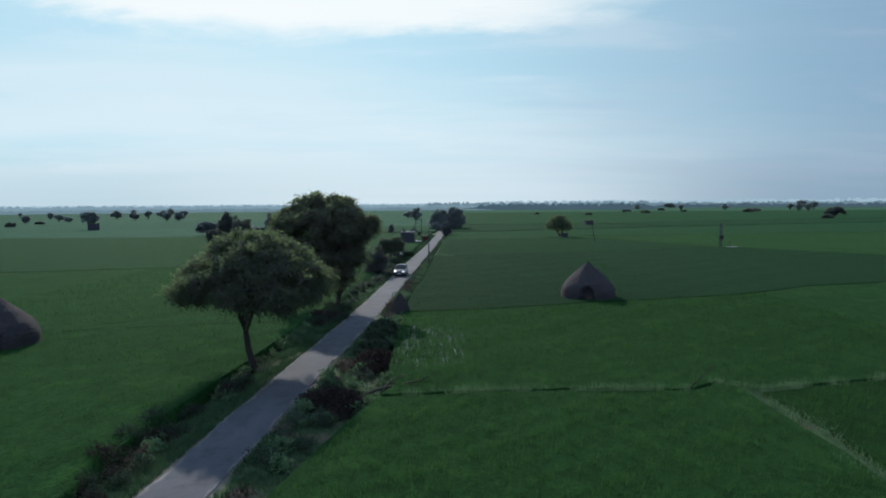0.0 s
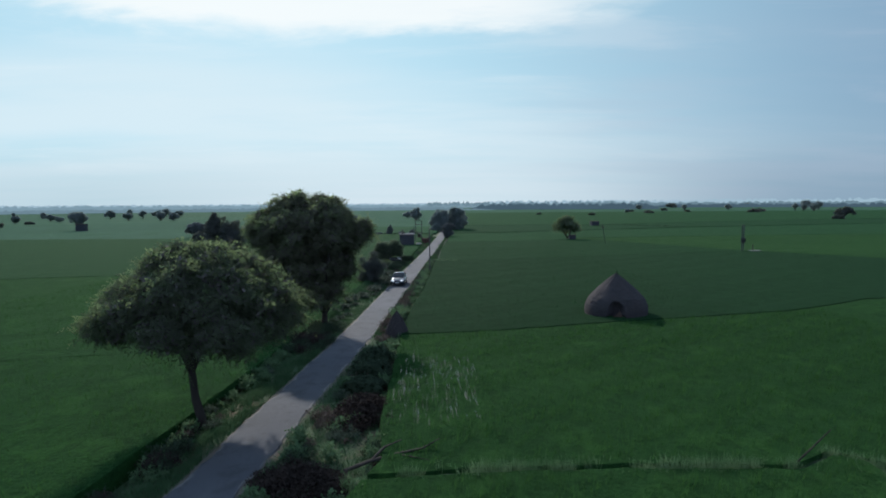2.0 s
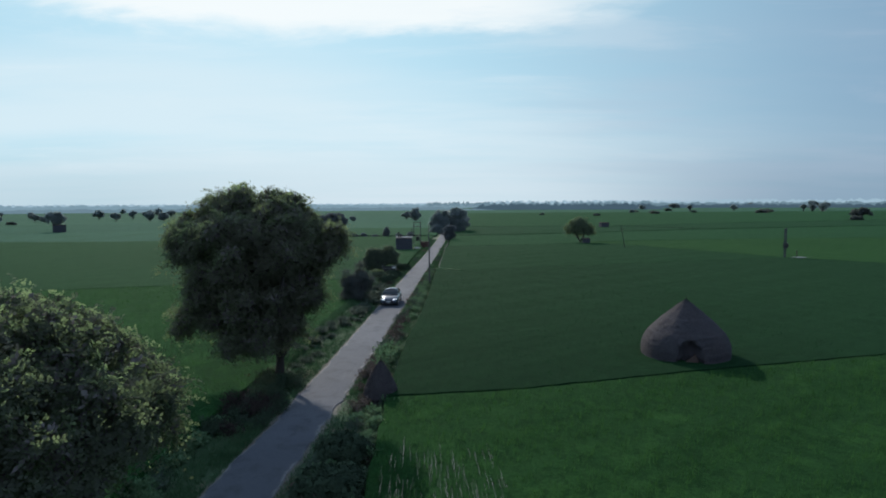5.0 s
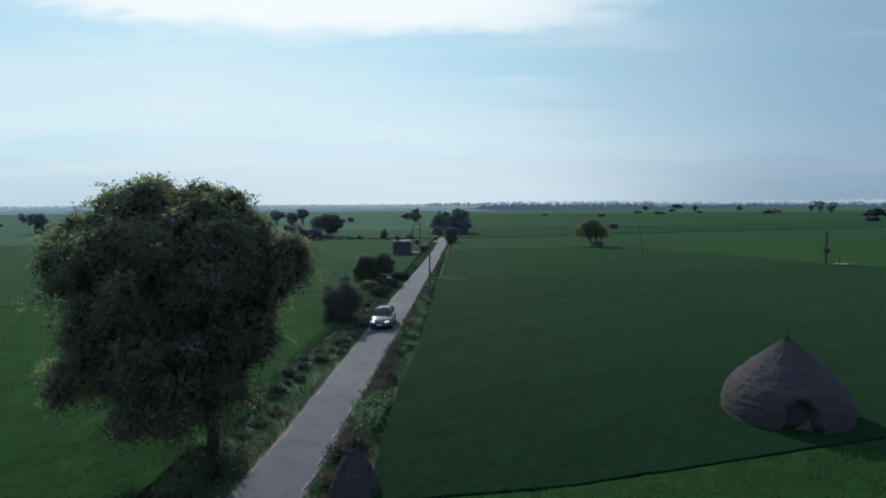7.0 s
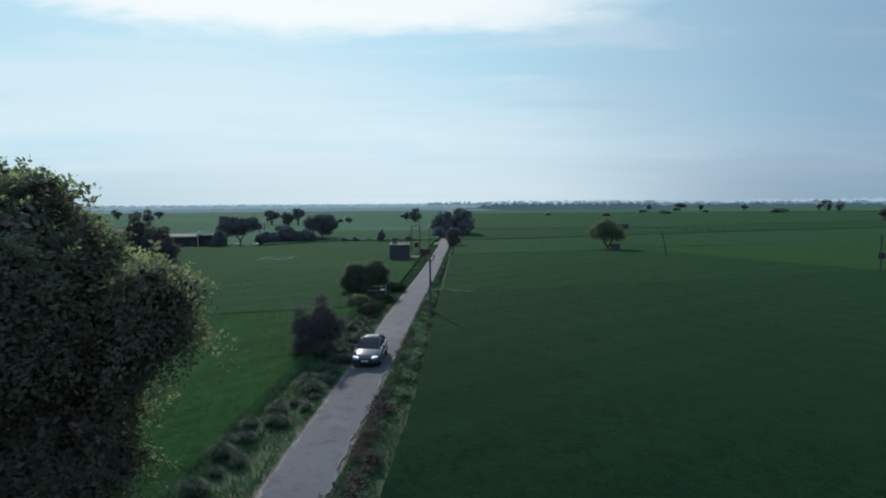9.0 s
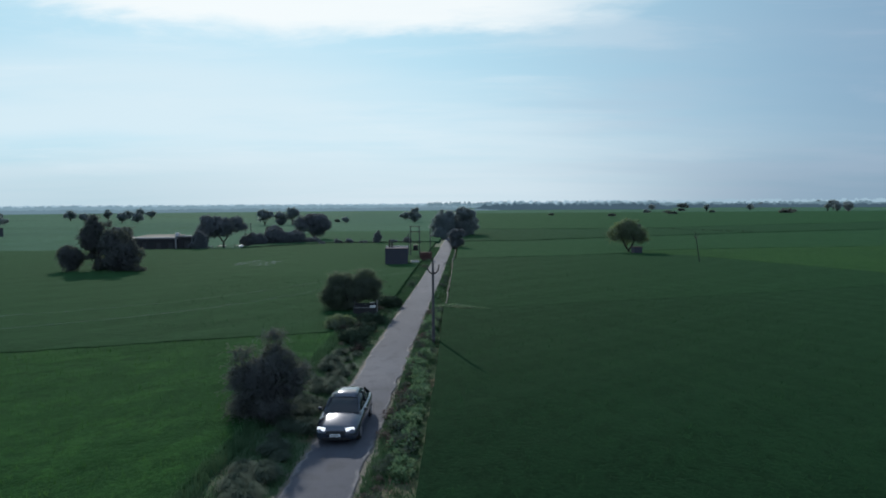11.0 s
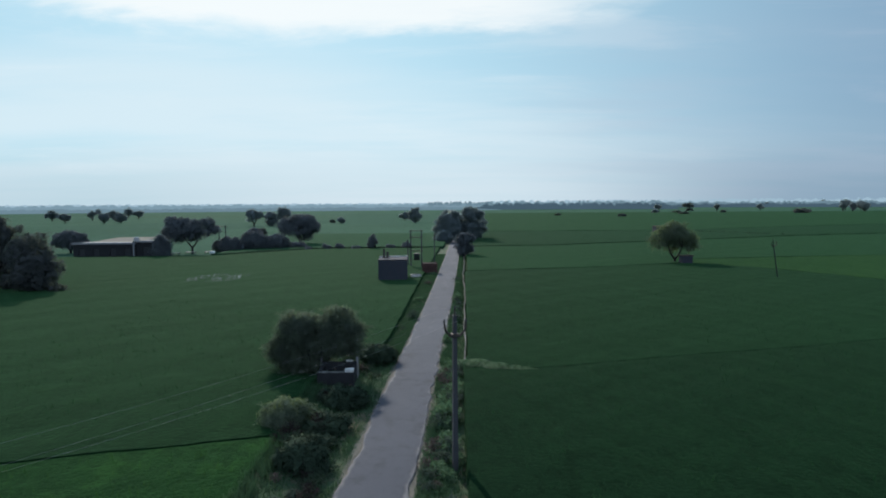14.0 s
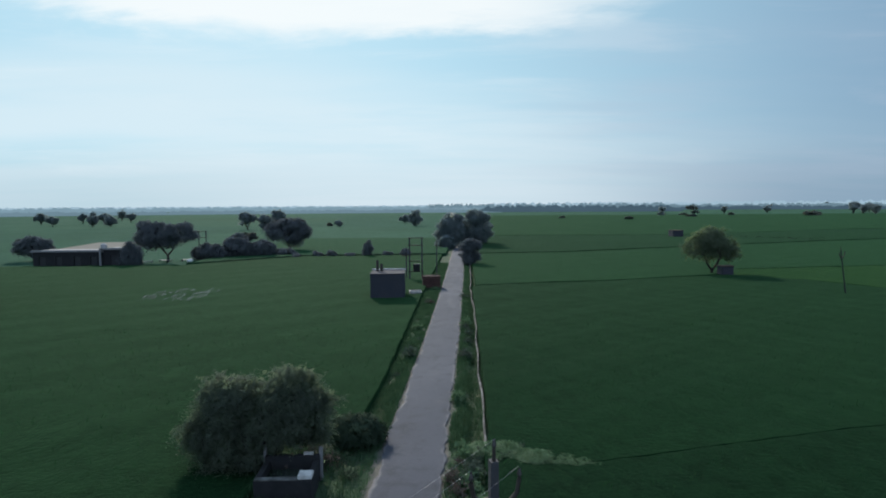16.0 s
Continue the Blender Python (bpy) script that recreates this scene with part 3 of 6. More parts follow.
def tree(name, x, y, h, w, z0, shape, seed, clumps, sprays, leaf, mat, label, category="tree", group="", trunk_r=0.2,
         twig=0.55, per=7, forks=3, lean=0.0, dx=0.0, z=-0.15, flat=0.75, ragged=0, tufts=0.45):
    """A tree or bush: a tapered trunk with limbs and a crown of small leaves in clumps."""
    rg = np.random.default_rng(seed)
    ob = thing(name, x, y, z, 0, label, category, group)
    c, rad = crown_clumps(rg, shape, w, z0, h, clumps, dx, tufts)
    lines = []
    fork_z = max(z0 * 0.68, h * 0.12)
    top = np.array([lean, rg.uniform(-0.1, 0.1) * h * 0.2, fork_z])
    mid = top * 0.5 + np.array([rg.uniform(-0.1, 0.1), 0.0, 0.0]) * h * 0.1
    lines.append(([(0, 0, -0.25), (0.02, 0, 0.15), tuple(mid), tuple(top)], [trunk_r * 1.5, trunk_r * 1.12, trunk_r, trunk_r * 0.85]))
    order = rg.permutation(len(c))[:max(forks * 4, 6)]
    heads = []
    for i in range(forks):
        a = 2 * math.pi * (i + rg.uniform(0, 0.5)) / forks
        out = np.array([math.cos(a), math.sin(a), 0]) * w * (0.065 if shape == "umbrella" else 0.16)
        head = top + out + np.array([dx * 0.5, 0, (h - fork_z) * rg.uniform(0.28, 0.42)])
        bend = top + out * 0.55 + np.array([0, 0, (h - fork_z) * 0.14])
        lines.append(([tuple(top), tuple(bend), tuple(head)], [trunk_r * 0.72, trunk_r * 0.58, trunk_r * 0.42]))
        heads.append(head)
    for j in order:
        head = min(heads, key=lambda p: np.linalg.norm(p - c[j]))
        m = (head + c[j]) / 2 + rg.uniform(-0.12, 0.12, 3) * w * 0.3
        lines.append(([tuple(head), tuple(m), tuple(c[j])], [trunk_r * 0.36, trunk_r * 0.22, trunk_r * 0.09]))
    tubes("trunk", lines, M["bark"], ob, "", 8 if trunk_r > 0.1 else 5, 0.08)
    p, d = clump_points(rg, c, rad, sprays * 3, 0.72, flat)
    up_one = (d[:, 2] > -0.25) | (rg.uniform(0, 1, len(d)) < 0.5)
    # only what lies on the outside of the whole crown carries leaves
    deep = np.zeros(len(p), int)
    for c_, r_ in zip(c, rad):
        q_ = p - c_
        q_[:, 2] /= flat
        deep += (q_ ** 2).sum(1) < (0.72 * r_) ** 2
    up_one &= (deep == 0) | (rg.uniform(0, 1, len(p)) < 0.08)
    p, d = p[up_one][:sprays], d[up_one][:sprays]
    if ragged:
        # branchlets that stand out of the skin and bow down at their ends
        order = rg.integers(len(p), size=ragged)
        way = unit(d[order] * np.array([1, 1, 0.5]) + rg.normal(size=(ragged, 3)) * 0.45 + np.array([0, 0, 0.2]))
        reach = rg.uniform(0.4, 1.15, (ragged, 1)) * twig * 1.35
        bend = p[order] + way * reach * 0.55 - np.array([0, 0, 0.09]) * reach
        end = p[order] + way * reach - np.array([0, 0, 0.30]) * reach
        flat_ = unit(np.cross(way, rg.normal(size=(ragged, 3)))) * 0.012
        tw = np.stack([p[order] - flat_, p[order] + flat_, bend + flat_, bend - flat_, bend - flat_, bend + flat_, end + flat_ * 0.4, end - flat_ * 0.4], 1).reshape(-1, 3)
        part_mesh("twig_growth", mesh_of("twig_growth", tw, np.arange(len(tw)).reshape(-1, 4), M["bark"]), ob, "thin outer twigs", "stuff")
        for q_ in np.linspace(0.1, 1.0, 8):
            spot = p[order] + way * reach * q_
            spot[:, 2] -= 0.30 * reach[:, 0] * q_ ** 2
            p, d = np.concatenate([p, spot]), np.concatenate([d, way])
    heart = np.average(c, axis=0, weights=rad)
    vs, fs = leaves(rg, p, d + np.array([0, 0, 0.25]), leaf, per, twig, 0.3, d)
    outs = np.repeat(unit(d * 0.65 + unit(p - heart) * 0.35), per, axis=0)
    # inner leaves keep the light out; leaf_inner's dull colour stands in for crown shade
    p2, d2 = clump_points(rg, c, rad * 0.88, sprays // 2 if sprays > 2000 else sprays // 6, 0.55, flat)
    vs2, fs2 = leaves(rg, p2, d2, leaf * 1.9, 3, twig * 0.35)
    outs2 = np.repeat(unit(d2 * 0.65 + unit(p2 - heart) * 0.35), 3, axis=0)
    vs[:, 2], vs2[:, 2] = np.maximum(vs[:, 2], 0.05), np.maximum(vs2[:, 2], 0.05)
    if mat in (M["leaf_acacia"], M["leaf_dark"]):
        part_mesh("inner_foliage", leaf_mesh("inner_foliage", vs2, fs2, outs2, M["leaf_inner"]), ob, "inner leaves, crown shade put into their dull colour")
    else:
        vs, fs, outs = np.concatenate([vs, vs2]), np.concatenate([fs, fs2 + len(vs)]), np.concatenate([outs, outs2])
    part_mesh("crown", leaf_mesh("crown", vs, fs, outs, mat, 0.30), ob)
    return ob


# ---- plan ----
ROAD_Y = (-60, -20, 0, 19.6, 30.5, 35.6, 53.8, 65, 76, 87, 98, 110, 119.4, 132.4, 144.2, 164.5, 208.8, 260, 330, 420)
ROAD_X = (-13.0, -11.3, -10.35, -9.46, -8.8, -8.5, -7.1, -6.6, -6.05, -5.6, -5.15, -4.6, -4.1, -3.4, -2.9, -2.05, -0.33, 1.6, 4.2, 7.4)


def road_x(y):
    y = np.asarray(y, float)
    out = np.zeros_like(y)
    for k_, wgt in ((-8, 0.25), (0, 0.5), (8, 0.25)):
        out = out + wgt * np.interp(y + k_, ROAD_Y, ROAD_X)
    return out


HALF = 1.23


def lumps(x, y, s, seed=0.0):
    """Cheap smooth unevenness, between -1 and 1."""
    return (np.sin(x * s * 1.3 + 1.7 + seed) * np.cos(y * s * 0.9 - 0.6 + seed) + np.sin(x * s * 0.55 - y * s * 0.8 + 2.2 * seed)
            + 0.5 * np.sin(x * s * 2.7 + y * s * 2.1 + seed)) / 2.5


def ground_z(d, y):
    """Height of the bare ground d metres right of the road's middle."""
    a = np.abs(d)
    fall = 0.22 - 0.16 * np.clip((y - 50) / 8, 0, 1) * (d < 0)
    z = -0.05 - fall * np.clip((a - 1.9) / 2.6, 0, 1) ** 1.3
    z = z + 0.24 * np.clip((-d - 2.6) / 1.0, 0, 1) * np.clip((y - 54) / 6, 0, 1) * np.clip((118 - y) / 6, 0, 1)
    ditch = np.exp(-((d + 4.0) / 0.9) ** 2) * np.clip((y - 8) / 8, 0, 1) * np.clip((48 - y) / 8, 0, 1)
    drain = np.exp(-((d - 2.35) / 0.35) ** 2) * np.clip((y - 111) / 2, 0, 1) * np.clip((230 - y) / 20, 0, 1)
    z = z - 0.28 * ditch - 0.30 * drain
    z = z + 0.05 * lumps(d, y, 2.3) * np.clip((a - 1.3) / 0.6, 0, 1) * np.clip((40 - a) / 10, 0, 1)
    return z


def sheet(name, cols, rows, xyz, material, extra=None, smooth=True):
    """A grid mesh; xyz turns the arrays of both coordinates into places."""
    U, V = np.meshgrid(np.asarray(cols, float), np.asarray(rows, float))
    X, Y, Z = xyz(U, V)
    vs = np.stack([X.ravel(), Y.ravel(), Z.ravel()], 1)
    nc, nr = len(cols), len(rows)
    i = np.arange(nr - 1)[:, None] * nc + np.arange(nc - 1)[None, :]
    fs = np.stack([i, i + 1, i + 1 + nc, i + nc], 2).reshape(-1, 4)
    me = mesh_of(name, vs, fs, material, smooth)
    if extra is not None:
        at = me.attributes.new("across", "FLOAT", "POINT")
        at.data.foreach_set("value", extra(U, V).astype(np.float32).ravel())
    return me, U, V


# ---- ground and road ----
cols = np.array([-4600, -2200, -1000, -500, -250, -140, -80, -50, -30, -20, -14, -10, -8, -7, *np.arange(-6.5, 6.6, 0.25), 7, 8, 10, 14, 20, 30, 50, 80,
                 140, 250, 500, 1000, 2200, 4600])
rows = np.concatenate([[-4600, -1500, -500, -200, -80, -40], np.arange(-30, 240, 0.75), [245, 255, 270, 290, 320, 360, 420, 520, 700, 1000, 1600, 2600, 4700]])
me, U, V = sheet("ground", cols, rows, lambda u, v: (u + road_x(v), v, ground_z(u, v)), [M["verge"], M["hazed_far_fields"]], lambda u, v: np.abs(u))
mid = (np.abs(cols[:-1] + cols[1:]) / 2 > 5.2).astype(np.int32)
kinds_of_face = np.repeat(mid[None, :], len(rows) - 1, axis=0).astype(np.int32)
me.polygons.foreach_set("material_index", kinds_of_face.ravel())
tagged(new("ground", me), "flat farmland, grassy verges and green rice fields to the horizon", "ground", kind="structure")

rc = np.array([-1.0, -1.0, -0.94, -0.8, -0.5, 0, 0.5, 0.8, 0.94, 1.0, 1.0])
rd = np.array([1, 0, 0, 0, 0, 0, 0, 0, 0, 0, 1.0])
rr = np.arange(-58, 420, 0.4)


def road_place(u, v):
    side = np.where(u < 0, 0.0, 40.0)
    rag = 0.11 * lumps(side, v, 0.8) + 0.10 * lumps(side + 9, v, 3.1) + 0.08 * lumps(side + 3, v, 8.0)
    half = HALF + rag * (np.abs(u) > 0.7)
    z = 0.03 * (1 - u ** 2) + 0.008 * lumps(u * 2, v, 1.4)
    z = np.where(np.broadcast_to(rd[None, :], u.shape) > 0, -0.12, z)
    return road_x(v) + u * half, v, z


me, U, V = sheet("road", rc, rr, road_place, M["road"], lambda u, v: np.abs(u))
tagged(new("road", me), "narrow worn grey village road with broken pale edges", "road", kind="structure")

# ---- fields: crop canopies with steep sides, paths between them ----
DIPS = ((-12.6, 21.6, 0.8, 1.5),)


def dip(x, y):
    v = np.zeros_like(x)
    for cx_, cy_, rx_, ry_ in DIPS:
        v = np.maximum(v, np.clip(1.4 * (1 - ((x - cx_) / rx_) ** 2 - ((y - cy_) / ry_) ** 2), 0, 1))
    return v


TOP = 0.32


def canopy_z(x, y):
    return TOP + 0.05 * lumps(x, y, 1.1) + 0.03 * lumps(x, y, 3.7, 1.0) - 0.62 * dip(x, y)


def field(name, x0, x1, y0, y1, nu, nv, mat, label, lift=0.0):
    """A crop between the sides x0(y), x1(y) and y0(x), y1(x)."""
    u = np.concatenate([[0.0, 0.0, 0.0004], np.linspace(0, 1, nu)[1:-1], [0.9996, 1.0, 1.0]])
    v = np.concatenate([[0.0, 0.0, 0.0006], np.linspace(0, 1, nv)[1:-1], [0.9994, 1.0, 1.0]])

    def place(U, V):
        Y = y0(np.zeros_like(U)) * (1 - V) + y1(np.zeros_like(U)) * V
        for _ in range(6):
            X = x0(Y) * (1 - U) + x1(Y) * U
            Y = y0(X) * (1 - V) + y1(X) * V
        Z = canopy_z(X, Y) + lift
        rim = np.zeros(U.shape, bool)
        rim[0, :] = rim[-1, :] = True
        rim[:, 0] = rim[:, -1] = True
        wob = 0.06 * lumps(X, Y, 1.9)
        side = np.zeros(U.shape)
        side[:, 0], side[:, -1] = -0.10, 0.10
        X = X + np.where(rim, side, wob)
        Z = np.where(rim, -0.5, Z)
        return X, Y, Z
    me, _, _ = sheet(name, u, v, place, mat)
    return tagged(new(name, me), label, "field", kind="structure")


def const(c):
    return lambda q: np.full_like(np.asarray(q, float), c)


def line(xs, ys):
    return lambda q: np.interp(np.asarray(q, float), xs, ys)


def off(d):
    return lambda y: road_x(y) + d


hedge_l = line((-140, -84, -74, -46, -30, -5), (183, 183, 185, 186, 201.5, 203.5))
bund_1 = line((-6, 0.4, 8.5, 12.8, 14.9, 16.3, 24, 60, 140), (29, 29.9, 30.2, 30.0, 31.3, 29.8, 31.8, 39, 55))
bund_2 = line((-6, 3.2, 9.7, 13.3, 19, 30, 36, 42, 53, 140), (52.2, 53.8, 55.6, 56.7, 58.3, 61, 64, 67.6, 70, 97))
bund_4 = line((-3, 0.4, 2, 6, 16, 24, 60, 140), (112.3, 111, 110.5, 111.6, 114.2, 116.3, 127, 146))
bund_3 = line((-2, 1, 19, 30, 36, 70), (156.5, 159.5, 163.4, 167.2, 169, 178))
bund_l1 = line((-140, -60, -31, -21, -10), (20, 38, 45.3, 47.5, 49.5))
bund_l2 = line((-140, -60, -24, -18, -11, -8), (78, 88, 97, 98.9, 100.8, 101.5))


def shift(f, s):
    return lambda q: f(q) + s


diag = line((60, 105, 130, 143, 150, 162, 168, 172, 230), (140, 80, 58.8, 52.3, 48.5, 42, 35, 33, 10))
back_6 = line((30, 40, 65, 260), (174.0, 175.2, 179.2, 200))
back_7 = line((0, 20, 95, 260), (206, 208, 240, 290))
back_14 = line((0, 75, 130, 260), (274, 272, 300, 345))
near_r = line((-30, 19, 27.5, 31, 35, 52, 64, 75, 91, 112, 114, 125, 155, 240), (-9.1, -6.0, -3.9, -2.8, -3.3, -3.6, -3.4, -2.7, -2.15, -1.7, -1.3, -0.95, 0.0, 3.2))
near_l = line((-30, 19, 25, 33.6, 50, 63, 74, 89, 100, 108, 113, 114.6, 121, 133, 152, 240), (-16, -12.9, -13.2, -12.5, -11.6, -10.7, -10.6, -9.8, -9.6, -9.8, -8.8, -7.0, -6.6, -6.25, -5.65, -2.2))

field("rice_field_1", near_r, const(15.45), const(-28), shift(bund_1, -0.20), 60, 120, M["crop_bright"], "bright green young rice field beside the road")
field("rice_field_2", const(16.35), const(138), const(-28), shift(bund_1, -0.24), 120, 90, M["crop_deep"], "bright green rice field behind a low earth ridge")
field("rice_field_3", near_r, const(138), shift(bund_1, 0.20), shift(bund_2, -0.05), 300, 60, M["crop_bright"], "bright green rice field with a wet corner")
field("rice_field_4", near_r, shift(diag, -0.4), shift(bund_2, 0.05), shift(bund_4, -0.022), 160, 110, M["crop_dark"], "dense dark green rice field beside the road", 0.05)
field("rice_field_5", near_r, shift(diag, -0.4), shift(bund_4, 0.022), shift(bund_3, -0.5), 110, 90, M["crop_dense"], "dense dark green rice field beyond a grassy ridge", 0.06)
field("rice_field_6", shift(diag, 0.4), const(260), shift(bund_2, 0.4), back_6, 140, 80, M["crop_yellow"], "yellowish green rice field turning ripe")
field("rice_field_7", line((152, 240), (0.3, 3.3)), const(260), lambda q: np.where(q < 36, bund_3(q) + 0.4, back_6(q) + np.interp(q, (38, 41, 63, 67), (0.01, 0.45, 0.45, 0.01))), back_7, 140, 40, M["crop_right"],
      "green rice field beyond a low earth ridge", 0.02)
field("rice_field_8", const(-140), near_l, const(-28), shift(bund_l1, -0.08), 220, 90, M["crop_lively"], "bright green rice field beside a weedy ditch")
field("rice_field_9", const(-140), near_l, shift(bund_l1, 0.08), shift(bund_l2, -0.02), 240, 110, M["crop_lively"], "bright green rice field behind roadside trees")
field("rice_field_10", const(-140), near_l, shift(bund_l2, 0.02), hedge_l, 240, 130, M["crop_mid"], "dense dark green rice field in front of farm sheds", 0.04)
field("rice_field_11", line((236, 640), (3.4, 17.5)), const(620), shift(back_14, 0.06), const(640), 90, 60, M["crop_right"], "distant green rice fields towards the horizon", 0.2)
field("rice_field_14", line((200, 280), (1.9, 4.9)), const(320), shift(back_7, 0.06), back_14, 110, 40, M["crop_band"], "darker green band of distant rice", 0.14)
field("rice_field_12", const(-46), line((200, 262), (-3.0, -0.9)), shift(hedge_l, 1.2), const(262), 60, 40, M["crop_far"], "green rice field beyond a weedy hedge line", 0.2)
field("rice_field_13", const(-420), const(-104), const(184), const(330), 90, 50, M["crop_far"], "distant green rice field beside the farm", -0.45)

def dome_of(seed, w, z0, h, n=7):
    """Lobes of a broad domed crown with an even underside."""
    rg_ = np.random.default_rng(seed)
    H = h - z0
    out = [(0.0, z0 + 0.46 * H, 0.40 * w, 0.40 * H)]
    for i_ in range(n):
        a_ = math.pi * (i_ + rg_.uniform(0.2, 0.8)) / n
        q_ = rg_.uniform(0.85, 1.12)
        out.append((0.31 * w * math.cos(a_) * q_, z0 + H * (0.34 + 0.36 * math.sin(a_) * q_), 0.19 * w * rg_.uniform(0.85, 1.2), 0.26 * H * rg_.uniform(0.85, 1.15)))
    return tuple(out)


def lobes_of(seed, w, z0, h, n=5):
    """Lobes of an uneven crown of that width between two heights."""
    rg_ = np.random.default_rng(seed)
    H = h - z0
    out = [(0.0, z0 + 0.60 * H, 0.30 * w, 0.38 * H), (rg_.uniform(-0.1, 0.1) * w, z0 + 0.28 * H, 0.36 * w, 0.26 * H)]
    for i_ in range(n):
        side = (-1 + 2 * (i_ + rg_.uniform(0.1, 0.9)) / n) * 0.36 * w
        out.append((side, z0 + H * rg_.uniform(0.26, 0.70), w * rg_.uniform(0.15, 0.26), H * rg_.uniform(0.2, 0.3)))
    return tuple(out)


def bank(name, line_at, half, top, label, seed):
    """A low uneven earth bank along a line of places."""
    pts = np.array(line_at, float)
    n_ = len(pts)
    way = np.gradient(pts, axis=0)
    way /= np.linalg.norm(way, axis=1, keepdims=True)
    side = np.stack([way[:, 1], -way[:, 0]], 1)
    prof = ((-1.0, -0.6), (-0.8, 0.55), (-0.3, 1.0), (0.3, 1.0), (0.8, 0.55), (1.0, -0.6))
    vs = []
    for u_, q_ in prof:
        wide = half * (1 + 0.25 * lumps(pts[:, 0] + seed, pts[:, 1] + 7 * u_, 2.1))
        high = top * q_ + 0.06 * lumps(pts[:, 0] + 3 * u_, pts[:, 1] + seed, 2.9) * (q_ > 0)
        vs.append(np.column_stack([pts + side * (u_ * wide)[:, None], high]))
    vs = np.concatenate(vs)
    i_ = np.arange(n_ - 1)
    fs = np.concatenate([np.stack([i_ + r_ * n_, i_ + (r_ + 1) * n_, i_ + 1 + (r_ + 1) * n_, i_ + 1 + r_ * n_], 1) for r_ in range(len(prof) - 1)])
    tagged(new(name, mesh_of(name, vs, fs, M["bank"], True)), label, "earth bank", kind="structure")


bx = np.arange(-3.6, 70, 0.35)
bank("earth_bank_1", np.column_stack([bx, bund_1(bx)]), 0.30, 0.16, "low grassy earth bank between rice fields", 1.0)
by = np.arange(12, 31.2, 0.35)
bank("earth_bank_2", np.column_stack([15.9 + 0.22 * np.sin(by * 0.8), by]), 0.42, 0.20, "narrow bare earth footpath between rice fields", 2.0)
bx = np.arange(0.8, 34, 0.6)
bank("earth_bank_3", np.column_stack([bx, bund_3(bx) - 0.05]), 0.34, 0.20, "low grassy earth bank between rice fields", 3.0)

# ---- trees beside the road ----
# lobes of the tall tree's crown: sideways, height, half width, half height, towards the way ahead
LOBES = ((-1.2, 10.55, 2.3, 0.9, 0), (-3.2, 9.4, 2.0, 1.1, 0), (0.6, 9.6, 2.0, 1.05, 0), (-1.1, 8.2, 4.5, 1.8, 0), (2.5, 8.0, 1.6, 1.3, 0), (-4.7, 7.9, 1.7, 1.2, 0),
         (-1.1, 5.9, 3.8, 1.7, 0), (1.5, 5.2, 1.3, 1.2, 0), (0.2, 6.4, 1.7, 1.3, 0), (-1.5, 4.6, 3.2, 1.4, -0.5), (-4.5, 3.9, 1.6, 0.95, -1.2), (0.8, 3.8, 1.2, 1.1, -0.5),
         (-1.9, 2.9, 1.9, 0.85, -2.0), (-0.1, 3.0, 1.6, 0.85, -1.8), (0.9, 2.8, 1.1, 0.8, -1.0))
tree("acacia_tree", -11.75, 35.8, 8.2, 9.1, 3.65, "umbrella", 11, 200, 32000, 0.088, M["leaf_acacia"],
     "umbrella-shaped feathery acacia tree with a forked dark trunk", "tree", "", 0.20, 0.46, 9, 4, -0.45, 0.2, flat=0.55, ragged=900)
tree("shade_tree", -10.3, 56.9, 11.4, 10.6, 0.9, LOBES, 23, 250, 46000, 0.105, M["leaf_dark"],
     "tall dense leafy roadside tree with foliage down to the ground", "tree", "", 0.26, 0.60, 9, 4, 0.1, 0.0, ragged=1300)

# ---- trees and bushes further on ----
tree("roadside_bush", -9.55, 83.9, 4.1, 4.0, 0.0, ((-0.6, 1.8, 1.3, 1.6), (0.2, 2.3, 1.1, 1.4), (0.9, 2.0, 0.9, 1.4), (0.4, 3.5, 0.7, 0.7), (-0.9, 2.8, 0.7, 0.8), (-0.2, 0.9, 1.6, 0.9)), 31, 60, 6500, 0.060, M["leaf_group"],
     "large dark rounded bush on the road bank", "bush", "", 0.09, 0.42, 9, 5, ragged=260)
tree("spreading_bush", -9.9, 110.5, 4.1, 5.4, 0.0, ((-1.6, 0.9, 1.1, 0.9), (-1.7, 1.9, 1.0, 1.1), (-0.9, 2.8, 1.1, 1.1), (-0.3, 1.5, 1.3, 1.2), (1.1, 3.0, 1.1, 1.0), (1.9, 2.3, 0.9, 0.9), (0.9, 2.2, 1.3, 1.0), (0.3, 2.0, 1.0, 0.9)), 37, 110, 12000, 0.070, M["leaf_thorn"],
     "wide thorny bush spreading over a small brick tank", "bush", "", 0.12, 0.42, 9, 5, ragged=380, tufts=0.4)
tree("light_green_bush", -9.7, 102.7, 1.4, 1.7, 0.0, "bush", 41, 34, 4200, 0.075, M["leaf_light"], "low light green bush in roadside scrub", "bush", "", 0.05, 0.36, 9, 4, ragged=80)
tree("field_tree", 33.6, 170.6, 6.7, 8.4, 1.0, ((0, 4.6, 2.8, 1.9), (-2.3, 3.5, 1.6, 1.3), (2.3, 3.3, 1.7, 1.4), (-0.8, 5.4, 1.9, 1.0), (1.2, 5.2, 1.8, 1.1), (0.3, 2.7, 2.2, 1.1), (-3.0, 4.3, 1.0, 0.8), (3.0, 4.4, 1.0, 0.8)), 43, 60, 3000, 0.15, M["leaf_light"], "sparse yellow-green tree standing on a field ridge", "tree", "", 0.22, 0.8, 6, 4, 0.1)
